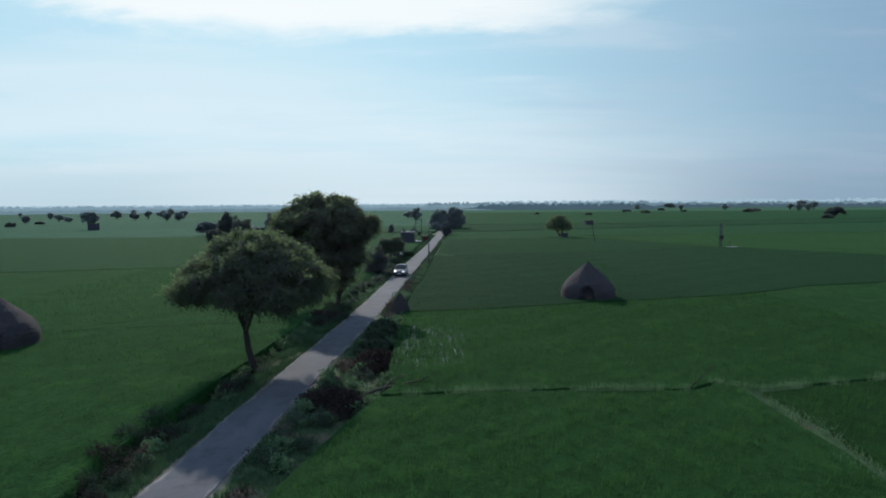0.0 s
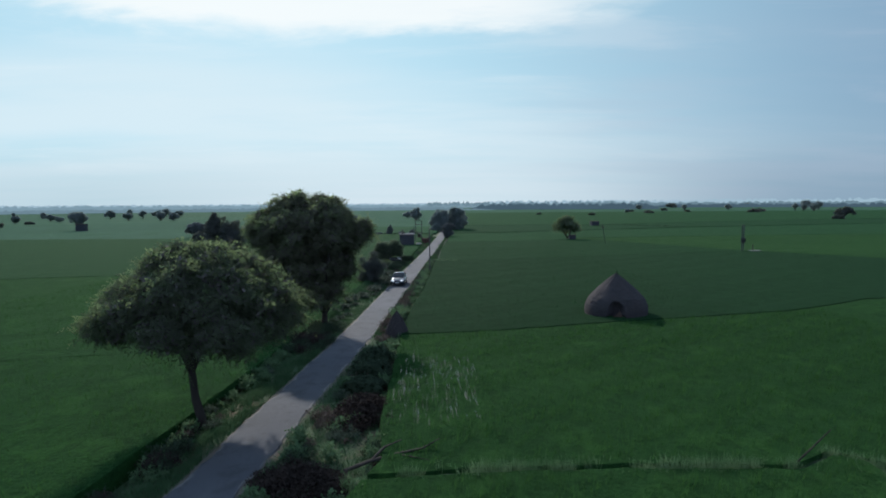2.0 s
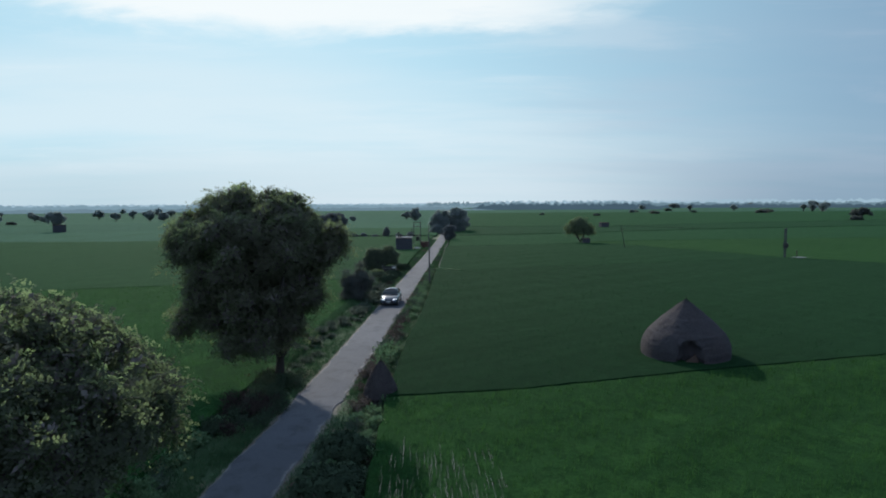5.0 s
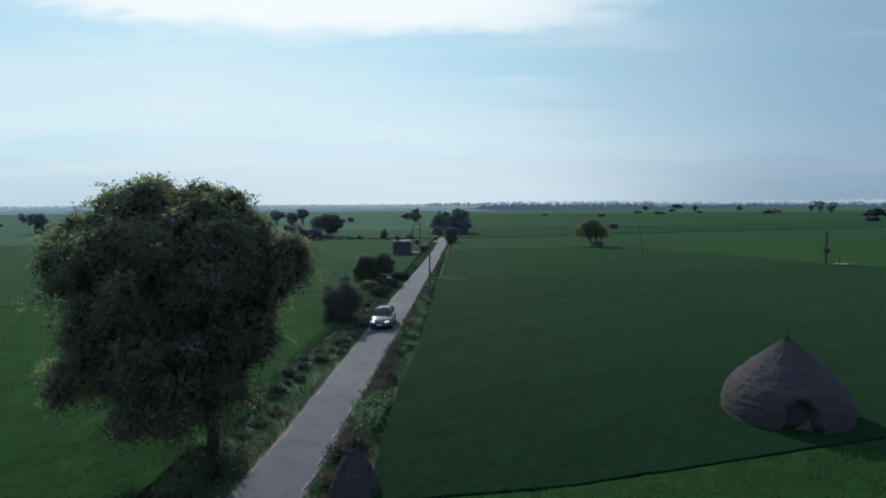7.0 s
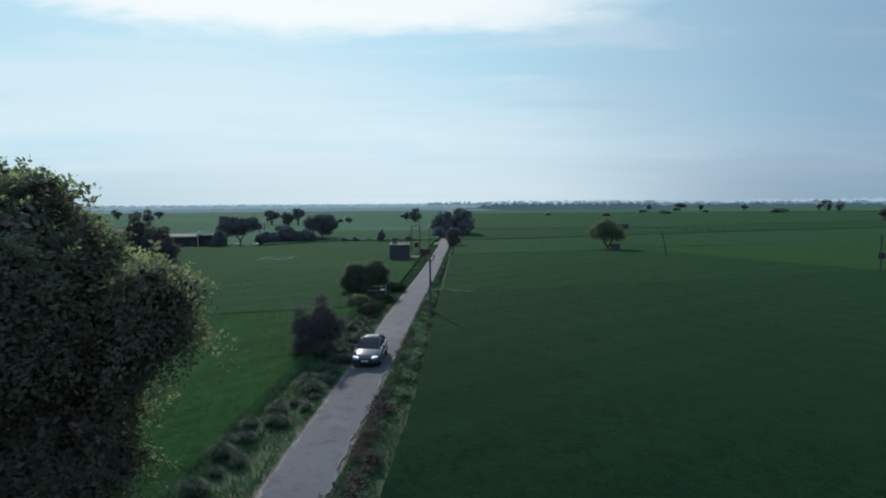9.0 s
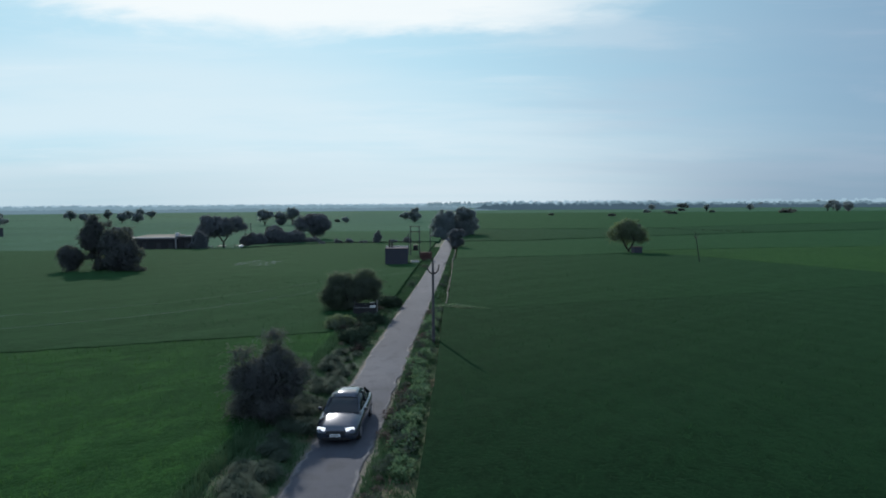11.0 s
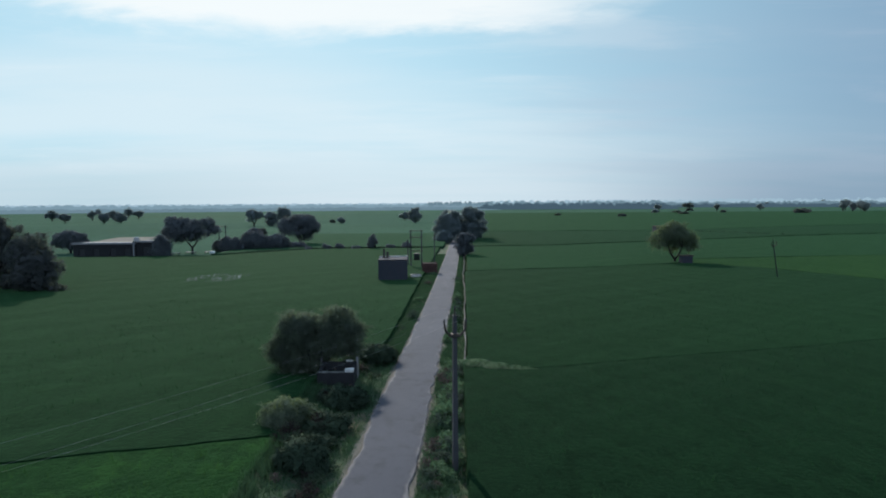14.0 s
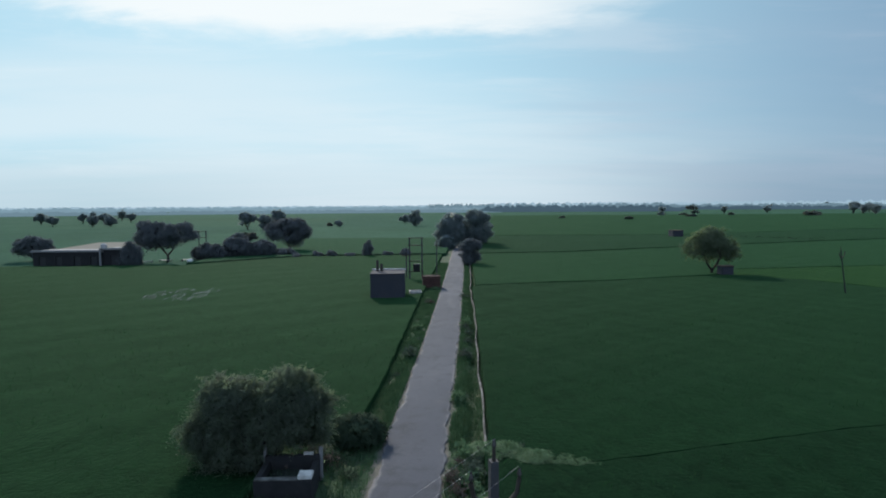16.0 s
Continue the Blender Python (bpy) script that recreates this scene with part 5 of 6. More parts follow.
def heap(name, x, y, w, d, h, seed, mat, label, twigs, category="brush heap"):
    """A heap of cut brush: a lumpy core with many twigs over it."""
    rg = np.random.default_rng(seed)
    ob = thing(name, x, y, -0.3, 0, label, category)
    n, seg = 9, 26
    T, Q = np.meshgrid(np.linspace(0, 2 * math.pi, seg, endpoint=False), np.linspace(0, 1, n))
    R = (1 - Q ** 1.6) * (1 + 0.24 * np.sin(2 * T + seed * 1.7) + 0.14 * np.sin(3 * T + seed) + 0.10 * np.sin(5 * T + 2 * Q * 3)) + rg.normal(0, 0.05, T.shape)
    vs = np.stack([R * np.cos(T) * w / 2, R * np.sin(T) * d / 2, Q * h * 0.85 + 0 * T], 2).reshape(-1, 3)
    i = np.arange(n - 1)[:, None] * seg + np.arange(seg)[None, :]
    j = np.arange(n - 1)[:, None] * seg + (np.arange(seg)[None, :] + 1) % seg
    part_mesh("core", mesh_of("core", vs, np.stack([i, j, j + seg, i + seg], 2).reshape(-1, 4), M["mud"], True), ob)
    t, q = rg.uniform(0, 2 * math.pi, twigs), rg.uniform(0, 1, twigs)
    rr_ = (1 - q ** 1.6) * (1 + 0.24 * np.sin(2 * t + seed * 1.7) + 0.14 * np.sin(3 * t + seed))
    p = np.stack([rr_ * np.cos(t) * w / 2, rr_ * np.sin(t) * d / 2, q * h * 0.85], 1)
    way = np.stack([np.cos(t), np.sin(t), rg.uniform(0.1, 1.2, twigs)], 1)
    vs, fs = leaves(rg, p, way, 0.11, 6, 0.5, 0.1)
    part_mesh("brushwood", mesh_of("brushwood", vs, fs, mat), ob, kind="stuff")
    return ob


heap("brush_heap", -5.6, 29.2, 3.3, 2.4, 0.75, 6, M["dry"], "dark brown heap of dry brush on the verge", 2400)
heap("brush_heap", -4.5, 36.9, 2.2, 3.6, 0.85, 7, M["dry"], "dark brown heap of brush beside a bush", 2200)
heap("dung_heap", -5.35, 35.9, 1.0, 1.3, 0.45, 9, M["dry_pale"], "small heap of yellowish brown clods on the verge", 260, "heap")
# bank bushes: the tall tree's shade is put into their dark leaves
for y_, h_, w_, sd_ in ((40.4, 0.65, 2.2, 51), (43.2, 0.85, 2.6, 56), (46.3, 0.75, 2.2, 52)):
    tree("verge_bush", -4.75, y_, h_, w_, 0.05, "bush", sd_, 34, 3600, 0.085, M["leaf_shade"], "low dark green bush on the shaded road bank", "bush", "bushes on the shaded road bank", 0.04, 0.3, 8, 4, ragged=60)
tree("verge_bush", -8.1, 99.2, 0.95, 2.2, 0.05, "bush", 53, 30, 2600, 0.085, M["leaf_shade"], "low dark bush in roadside scrub", "bush", "", 0.04, 0.3, 8, 4, ragged=40)
tree("verge_bush", -6.9, 113.6, 0.95, 2.8, 0.05, "bush", 54, 30, 2600, 0.085, M["leaf_shade"], "low dark bush on the road bank", "bush", "", 0.04, 0.3, 8, 4, ragged=40)
tree("verge_bush", -7.8, 105.8, 0.75, 2.4, 0.05, "bush", 55, 26, 2200, 0.085, M["leaf_shade"], "low dark bush on the road bank", "bush", "", 0.04, 0.3, 8, 4, ragged=40)
tree("verge_bush", -7.9, 102.4, 0.65, 2.0, 0.05, "bush", 57, 26, 1800, 0.085, M["leaf_shade"], "low dark bush in roadside scrub", "bush", "", 0.04, 0.3, 8, 4, ragged=30)


def brick_stack(x, y, w, d, h):
    """A stack of bricks laid in courses, a little uneven, with a few taken from its top."""
    rg_ = np.random.default_rng(61)
    ob = thing("brick_stack", x, y, -0.25, 3, "square stack of reddish brown bricks beside the road", "brick stack")
    part("core", box(w - 0.3, d - 0.3, h - 0.1), M["red_earth"], ob)
    cube = np.array([(sx, sy, sz) for sz in (0, 1) for sx, sy in ((-1, -1), (1, -1), (1, 1), (-1, 1))], float)
    quad = np.array(((0, 3, 2, 1), (4, 5, 6, 7), (0, 1, 5, 4), (1, 2, 6, 5), (2, 3, 7, 6), (3, 0, 4, 7)))
    vs, fs = [], []
    for c_ in range(int(h / 0.08)):
        for side in range(4):
            run = w if side % 2 == 0 else d
            n_ = int(run / 0.24)
            for i_ in range(n_):
                if c_ > int(h / 0.08) - 3 and rg_.uniform() < 0.35:
                    continue
                a = -run / 2 + (i_ + 0.5) * run / n_ + rg_.normal(0, 0.008)
                o_ = (d if side % 2 == 0 else w) / 2 - 0.07 + rg_.normal(0, 0.012)
                px, py = ((a, -o_), (o_, a), (-a, o_), (-o_, -a))[side]
                hx, hy = (0.112, 0.055) if side % 2 == 0 else (0.055, 0.112)
                fs.append(quad + 8 * len(vs))
                vs.append(cube * np.array([hx, hy, 0.072]) + np.array([px, py, c_ * 0.08]))
    part_mesh("bricks", mesh_of("bricks", np.concatenate(vs), np.concatenate(fs), M["red_brick"]), ob, "reddish brown bricks in courses", "stuff")
    return ob


brick_stack(-4.75, 160.0, 2.1, 1.8, 1.75)

# fallen wood
db = thing("dead_branch", -2.4, 31.6, 0.0, 0, "fallen dead branch with bare twigs at the field corner", "branch")
tubes("limb", [([(-1.9, -1.3, 0.1), (-0.9, -0.7, 0.35), (0.1, -0.2, 0.45), (1.2, 0.1, 0.65), (1.9, 0.5, 1.05)], [0.12, 0.11, 0.09, 0.06, 0.03]),
               ([(-0.9, -0.7, 0.35), (-0.4, 0.1, 0.75), (0.3, 0.5, 1.0)], [0.08, 0.06, 0.03]), ([(0.1, -0.2, 0.45), (0.8, -0.7, 0.6), (1.5, -0.9, 0.5)], [0.04, 0.03, 0.02])], M["bark"], db, "", 7, 0.1)
db.scale = (0.95, 0.9, 0.62)
db = thing("dead_branch", 12.6, 30.3, 0.3, 0, "pale bare pole leaning out of the field ridge", "branch")
tubes("limb", [([(0, 0, -0.2), (0.9, 0.2, 0.5), (1.75, 0.4, 1.15)], [0.04, 0.032, 0.024])], M["bark"], db, "", 6, 0.1)

# ---- farm sheds ----


def farm_shed(x, y, w, d, h, rz, doors, label, roof_mat):
    ob = thing("farm_shed", x, y, -0.35, rz, label, "shed", "farm sheds")
    t = 0.25
    step = w / doors
    for i in range(doors):
        bm = wall_with_gap(step, h, t, 0.1 * (-1) ** i, step * 0.38, h * 0.72)
        part("front_wall", bm, M["shade_brick"], ob, at=pose(-w / 2 + step * (i + 0.5), -d / 2 + t / 2, 0))
        part("door", box(step * 0.37, 0.06, h * 0.70, 0, 0, 0, 0.01), M["black"], ob, at=pose(-w / 2 + step * (i + 0.5) + 0.1 * (-1) ** i, -d / 2 + t / 2 + 0.05, 0))
    part("back_wall", box(w, t, h, 0, d / 2 - t / 2, 0), M["shade_brick"], ob)
    for s in (-1, 1):
        part("side_wall", box(t, d - 2 * t, h, s * (w / 2 - t / 2), 0, 0), M["shade_brick"], ob)
    part("roof", box(w + 0.5, d + 0.6, 0.16, 0, 0, h, 0.03), roof_mat, ob, "flat pale earth and slab roof")
    part("parapet", box(w + 0.3, 0.14, 0.18, 0, -d / 2 - 0.1, h + 0.16, 0.03), M["cement"], ob, "pale worn cement coping")
    return ob


farm_shed(-66.3, 190.7, 11.6, 5.0, 2.75, 1, 4, "long low brick farm shed with several dark doorways", M["cement"])
farm_shed(-58.5, 190.5, 3.7, 4.6, 3.1, 1, 1, "square grey farm room with a flat roof", M["cement"])
ty = thing("farm_yard", -91, 240, -0.30, 12, "bare pale earth yard behind the farm sheds", "yard", kind="structure")
part("yard_ground", box(12, 34, 0.4, 0, 0, 0, 0.1), M["yard"], ty)
wt = thing("water_tank", -60.9, 189.6, 2.53, 0, "small pale water tank on a shed roof", "tank")
bm = bmesh.new()
bmesh.ops.create_cone(bm, cap_ends=True, segments=18, radius1=0.55, radius2=0.5, depth=1.0, matrix=Matrix.Translation((0, 0, 0.5)))
bmesh.ops.create_cone(bm, cap_ends=True, segments=18, radius1=0.5, radius2=0.2, depth=0.2, matrix=Matrix.Translation((0, 0, 1.1)))
part("barrel", bm, M["porcelain"], wt)
tr = thing("farm_transformer", -49.6, 203, -0.3, 0, "thin double-post electric stand among farm bushes", "transformer")
for s in (-0.7, 0.7):
    part("post", box(0.15, 0.15, 5.6, s, 0, 0, 0.01), M["pole"], tr)
for z in (5.3, 4.2, 2.8):
    part("cross_bar", box(1.8, 0.08, 0.1, 0, -0.1, z, 0.008), M["steel"], tr)


def string_cot(x, y, rz, label):
    """A low cot: four turned legs, side rails and a woven bed."""
    ob = thing("string_cot", x, y, -0.05, rz, label, "cot", "cots under the farm trees")
    for sx in (-0.85, 0.85):
        for sy in (-0.42, 0.42):
            part("leg", box(0.08, 0.08, 0.5, sx, sy, 0, 0.01), M["bleached"], ob)
    for sy in (-0.42, 0.42):
        part("rail", box(1.62, 0.07, 0.07, 0, sy, 0.36, 0.01), M["bleached"], ob)
    part("webbing", box(1.68, 0.76, 0.03, 0, 0, 0.40, 0.01), M["plaster"], ob, "pale woven webbing")
    return ob


for x, y, rz in ((-55.4, 193.0, 12), (-53.2, 195.2, -8), (-49.8, 196.4, 30)):
    string_cot(x, y, rz, "pale string cot standing under the farm trees")
sk = thing("white_sack", -48.8, 195.2, -0.05, 20, "full white sack lying beside the farm hedge", "sack")
bm = bmesh.new()
bmesh.ops.create_icosphere(bm, subdivisions=2, radius=0.5, matrix=Matrix.Translation((0, 0, 0.28)) @ Matrix.Diagonal((1.1, 0.6, 0.6, 1)))
part("cloth", bm, M["plate"], sk, "", True)
gp = thing("gate_pillar", -60.45, 187.6, -0.3, 0, "whitewashed square pillar between the farm sheds", "pillar")
part("shaft", box(0.26, 0.26, 3.3, 0, 0, 0, 0.02), M["cement"], gp)
part("cap", box(0.34, 0.34, 0.1, 0, 0, 3.3, 0.02), M["cement"], gp)

# ---- brick tank under the spreading bush ----
tk = thing("brick_tank", -8.58, 109.1, -0.3, 2, "small ruined brick water tank with a whitewashed corner", "water tank")
for sx, sy, px, py, hh in ((1.9, 0.2, 0, -0.75, 1.12), (1.9, 0.2, 0, 0.75, 1.30), (0.2, 1.3, -0.85, 0, 1.15), (0.2, 1.3, 0.85, 0, 1.15)):
    part("wall", box(sx, sy, hh, px, py, 0, 0.02), M["shade_brick"], tk)
part("coping", box(1.45, 0.22, 0.05, -0.2, -0.75, 1.12, 0.015), M["lining"], tk, "worn stained cement coping")
part("corner_block", box(0.46, 0.42, 0.15, 0.72, -0.62, 1.13, 0.03), M["plaster"], tk, "whitewashed corner block")
part("post", box(0.1, 0.1, 1.75, -0.98, 0.82, 0, 0.01), M["cement"], tk, "grey upright post")
part("post", box(0.12, 0.1, 1.55, 0.98, 0.82, 0, 0.01), M["cement"], tk, "grey upright post")
part("post_cap", box(0.34, 0.16, 0.07, 0.55, 0.8, 1.30, 0.015), M["plaster"], tk, "pale broken wall cap")
part("water_surface", box(1.6, 1.3, 0.02, 0, 0, 0.8), M["water"], tk)

# ---- low lined channel beside the road ----
lw = thing("channel_wall", 0, 0, 0, 0, "thin pale cement lining of a field channel", "channel")
yy = np.arange(113.0, 220, 0.8)
prof = ((-0.05, -0.55), (-0.04, 0.10), (0.04, 0.10), (0.05, -0.55))
vs, fs = [], []
for i, y in enumerate(yy):
    x = float(road_x(y)) + 2.85 - 0.014 * min(y - 113, 45) + 0.05 * math.sin(y * 0.7) - 0.06 * math.sin(y * 0.21)
    for a, b in prof:
        vs.append((x + a, y, b + 0.05 * math.sin(y * 0.9)))
    if i:
        for j in range(4):
            fs.append(((i - 1) * 4 + j, (i - 1) * 4 + (j + 1) % 4, i * 4 + (j + 1) % 4, i * 4 + j))
part_mesh("lining", mesh_of("lining", vs, fs, M["lining"]), lw)

# ---- wet patches ----


def water_patch(x, y, rx, ry, z, label, seed):
    bm = bmesh.new()
    ring = []
    for i in range(40):
        a = 2 * math.pi * i / 40
        r = 1 + 0.12 * math.sin(3 * a + seed) + 0.07 * math.sin(7 * a)
        ring.append(bm.verts.new((rx * r * math.cos(a), ry * r * math.sin(a), 0)))
    bm.faces.new(ring)
    me = bpy.data.meshes.new("water")
    bm.to_mesh(me)
    me.materials.append(M["water"])
    ob = new("water", me)
    ob.matrix_basis = pose(x, y, z)
    tagged(ob, label, "water", kind="structure")


rg3 = np.random.default_rng(91)
GL = "water standing between rice rows"


def furrows(x0, x1, y0, y1, n, long_, wide, lift=0.014):
    """Narrow strips of water for the rice rows, laid on top of the canopy so that their glints show in the camera's
    view.
    """
    for i_ in range(n):
        x, y = rg3.uniform(x0, x1), rg3.uniform(y0, y1)
        ln = rg3.uniform(0.3, 1.0) * long_
        wd = rg3.uniform(0.5, 1.2) * wide
        vs_, fs_ = [], []
        for k_ in range(7):
            q_ = k_ / 6
            half = wd * (0.25 + math.sin(math.pi * q_)) * rg3.uniform(0.5, 1.0)
            yq = y + ln * q_
            xq = x - 0.045 * ln * q_ + rg3.uniform(-0.02, 0.02)
            zq = float(canopy_z(np.float64(xq), np.float64(yq))) + lift
            vs_ += [(xq - half, yq, zq), (xq + half, yq, zq)]
            if k_:
                fs_.append((2 * k_ - 2, 2 * k_ - 1, 2 * k_ + 1, 2 * k_))
        tagged(new("water", mesh_of("water", vs_, fs_, M["water"])), "narrow strip of water between rice rows", "water", GL, "structure")


furrows(-3.0, 1.6, 34.0, 45.0, 190, 2.6, 0.009)
furrows(-35.0, -28.5, 148.0, 157, 95, 2.0, 0.045, 0.07)
water_patch(-12.6, 21.6, 0.5, 1.2, -0.66, "small puddle in a weedy ditch", 3)

# ---- the car ----


def loft(sections, closed=True):
    """Skin over cross sections, each a ring of (x, y, z)."""
    bm = bmesh.new()
    rings = [[bm.verts.new(p) for p in s] for s in sections]
    for a, b in zip(rings, rings[1:]):
        n = len(a)
        for i in range(n if closed else n - 1):
            bm.faces.new((a[i], a[(i + 1) % n], b[(i + 1) % n], b[i]))
    if closed:
        bm.faces.new(rings[0])
        bm.faces.new(list(reversed(rings[-1])))
    bmesh.ops.recalc_face_normals(bm, faces=bm.faces[:])
    return bm


def car(x, y, rz):
    ob = thing("car", x, y, 0.03, rz, "dark blue saloon car with bright headlights on the road", "car")
    # the front points to -y
    secs = []
    for yy_, hw, zb, zs_, zt in ((-2.16, 0.60, 0.34, 0.46, 0.60), (-2.10, 0.76, 0.24, 0.50, 0.70), (-1.9, 0.84, 0.20, 0.60, 0.78), (-1.3, 0.88, 0.20, 0.68, 0.90), (-0.75, 0.89, 0.20, 0.72, 0.97),
                                 (0.2, 0.89, 0.20, 0.74, 0.98), (1.2, 0.88, 0.20, 0.76, 1.00), (1.75, 0.86, 0.22, 0.76, 1.00), (2.1, 0.80, 0.28, 0.70, 0.94), (2.2, 0.66, 0.40, 0.62, 0.80)):
        secs.append([(-hw * 0.9, yy_, zb), (-hw, yy_, zb + 0.12), (-hw, yy_, zs_), (-hw * 0.93, yy_, zt - 0.05), (-hw * 0.55, yy_, zt), (0, yy_, zt + 0.02),
                     (hw * 0.55, yy_, zt), (hw * 0.93, yy_, zt - 0.05), (hw, yy_, zs_), (hw, yy_, zb + 0.12), (hw * 0.9, yy_, zb)])
    body = part("body", loft(secs), M["car_paint"], ob, "glossy dark blue painted body", True)
    cab = []
    for yy_, hw0, hw1, z0, z1 in ((-0.95, 0.74, 0.72, 0.93, 0.95), (-0.25, 0.80, 0.60, 0.95, 1.38), (0.2, 0.80, 0.60, 0.96, 1.43), (0.9, 0.80, 0.59, 0.97, 1.41), (1.25, 0.79, 0.58, 0.97, 1.33), (1.8, 0.72, 0.68, 0.96, 0.99)):
        cab.append([(-hw0, yy_, z0), (-hw1, yy_, z1), (-hw1 * 0.5, yy_, z1 + 0.03), (0, yy_, z1 + 0.035), (hw1 * 0.5, yy_, z1 + 0.03), (hw1, yy_, z1), (hw0, yy_, z0)])
    part("glasshouse", loft(cab), M["car_glass"], ob, "dark tinted windows all round", True)
    rf = []
    for yy_, hw, z in ((-0.28, 0.60, 1.385), (0.2, 0.62, 1.445), (0.9, 0.61, 1.425), (1.28, 0.59, 1.34)):
        rf.append([(-hw, yy_, z - 0.02), (-hw * 0.5, yy_, z + 0.045), (0, yy_, z + 0.055), (hw * 0.5, yy_, z + 0.045), (hw, yy_, z - 0.02), (hw * 0.5, yy_, z + 0.01), (-hw * 0.5, yy_, z + 0.01)])
    part("roof", loft(rf), M["car_paint"], ob, "", True)
    for s in (-1, 1):
        tubes("pillar", [([(s * 0.75, -0.93, 0.94), (s * 0.615, -0.26, 1.385)], [0.035, 0.03])], M["car_paint"], ob, "", 5)
        tubes("pillar", [([(s * 0.72, 1.75, 0.98), (s * 0.60, 1.26, 1.34)], [0.05, 0.04])], M["car_paint"], ob, "", 5)
        tubes("pillar", [([(s * 0.81, 0.45, 0.97), (s * 0.62, 0.45, 1.43)], [0.03, 0.03])], M["black"], ob, "", 5)
        bm = box(0.36, 0.12, 0.13, 0, 0, 0, 0.03)
        part("headlight", bm, M["lens"], ob, "lit clear headlight", at=pose(s * 0.58, -2.06, 0.60, -12, 0, s * 22))
        bm = box(0.17, 0.09, 0.12, 0, 0, 0, 0.03)
        part("wing_mirror", bm, M["car_paint"], ob, at=pose(s * 0.97, -0.62, 0.95))
        for wy in (-1.32, 1.30):
            wh = new("wheel")
            wh.parent = ob
            wh.matrix_basis = pose(s * 0.79, wy, 0.31, 0, 90, 0)
            bm = bmesh.new()
            bmesh.ops.create_cone(bm, cap_ends=True, segments=24, radius1=0.31, radius2=0.31, depth=0.20)
            bmesh.ops.bevel(bm, geom=[e for e in bm.edges if abs(e.verts[0].co.z - e.verts[1].co.z) < 1e-4], offset=0.03, segments=2, affect="EDGES")
            part("tyre", bm, M["tyre"], wh)
            bm = bmesh.new()
            bmesh.ops.create_cone(bm, cap_ends=True, segments=18, radius1=0.2, radius2=0.2, depth=0.215)
            part("rim", bm, M["alloy"], wh)
    part("grille", box(0.74, 0.06, 0.16, 0, -2.17, 0.46, 0.02), M["black"], ob, "black front grille")
    part("bumper_intake", box(1.1, 0.06, 0.13, 0, -2.13, 0.25, 0.02), M["black"], ob)
    part("number_plate", box(0.42, 0.02, 0.11, 0, -2.21, 0.40, 0.004), M["plate"], ob, "plain white plate")
    bm = box(0.34, 0.008, 0.035, 0, -2.222, 0.437)
    part("plate_bar", bm, M["black"], ob)
    return ob


CAR_Y = 83.2
car(float(road_x(CAR_Y)) - 0.25, CAR_Y, -2.4)

# ---- plants on the verges ----


def blades(rg, p, height, width, spread, lean=(0, 0)):
    """Thin grass blades standing on the points p."""
    n = len(p)
    a = rg.uniform(0, 2 * math.pi, n)
    side = np.stack([np.cos(a), np.sin(a), np.zeros(n)], 1) * (width * rg.uniform(0.6, 1.3, n))[:, None]
    tip = np.stack([rg.normal(lean[0], spread, n), rg.normal(lean[1], spread, n), height * rg.uniform(0.6, 1.25, n)], 1)
    vs = np.stack([p - side, p + side, p + tip], 1).reshape(-1, 3)
    return vs, np.arange(len(vs)).reshape(-1, 3)


def tussock(name, x, y, r, h, seed, mat, label, count, group):
    rg = np.random.default_rng(seed)
    ob = thing(name, x, y, 0, 0, label, "plant", group)
    q = np.sqrt(rg.uniform(0, 1, count)) * r * 0.5
    a = rg.uniform(0, 2 * math.pi, count)
    p = np.stack([q * np.cos(a), q * np.sin(a), np.zeros(count) - 0.05], 1)
    n = count
    side = np.stack([-np.sin(a), np.cos(a), np.zeros(n)], 1) * 0.009
    reach = r * rg.uniform(0.2, 1.1, n)
    hh = h * rg.uniform(0.55, 1.1, n) * np.sqrt(np.clip(1.15 - (reach / r) ** 2 * 0.7, 0.1, 1.2))
    m = p + np.stack([np.cos(a) * reach * 0.45, np.sin(a) * reach * 0.45, hh * 0.85], 1)
    e = p + np.stack([np.cos(a) * reach, np.sin(a) * reach, hh * 0.8], 1)
    vs = np.concatenate([np.stack([p - side, p + side, m + side, m - side], 1).reshape(-1, 3)])
    vs2 = np.stack([m - side, m + side, e + side * 0.3, e - side * 0.3], 1).reshape(-1, 3)
    vs = np.concatenate([vs, vs2])
    part_mesh("grass", mesh_of("grass", vs, np.arange(len(vs)).reshape(-1, 4), mat), ob)
    return ob


GT = "grass tussocks on the road bank"
kinds = [tussock("grass_tussock", -9.9, 63.0 + i, 0.55, 0.72, 300 + i, M["leaf_tussock"], "grey-green rounded grass tussock on the road bank", 1100, GT) for i in range(4)]
rg = np.random.default_rng(55)
for i in range(4):
    kinds[i].matrix_basis = pose(float(road_x(58.0 + i * 1.4)) - 3.4 + 0.3 * i, 58.0 + i * 1.4, -0.35)
y = 63.0
while y < 97:
    for lane in range(1 if y < 71 else 2):
        sc = rg.uniform(0.45, 1.1) * (0.8 if y < 71 else 1.0 if lane < 2 else 0.8)
        d_ = -(2.1 + lane * 0.75 + rg.uniform(-0.35, 0.4)) if y >= 71 else -rg.uniform(2.7, 3.9)
        if rg.uniform() < 0.86:
            m = pose(float(road_x(y)) + d_, y + rg.uniform(-0.3, 0.3), float(ground_z(np.float64(d_), np.float64(y))), 0, 0, rg.uniform(0, 360)) @ Matrix.Diagonal((sc, sc, sc * rg.uniform(0.75, 1.1), 1))
            c_ = copy_thing(kinds[int(rg.integers(4))], m)
            c_.scale = (sc, sc, sc * 0.95)
    y += rg.uniform(0.6, 1.15)


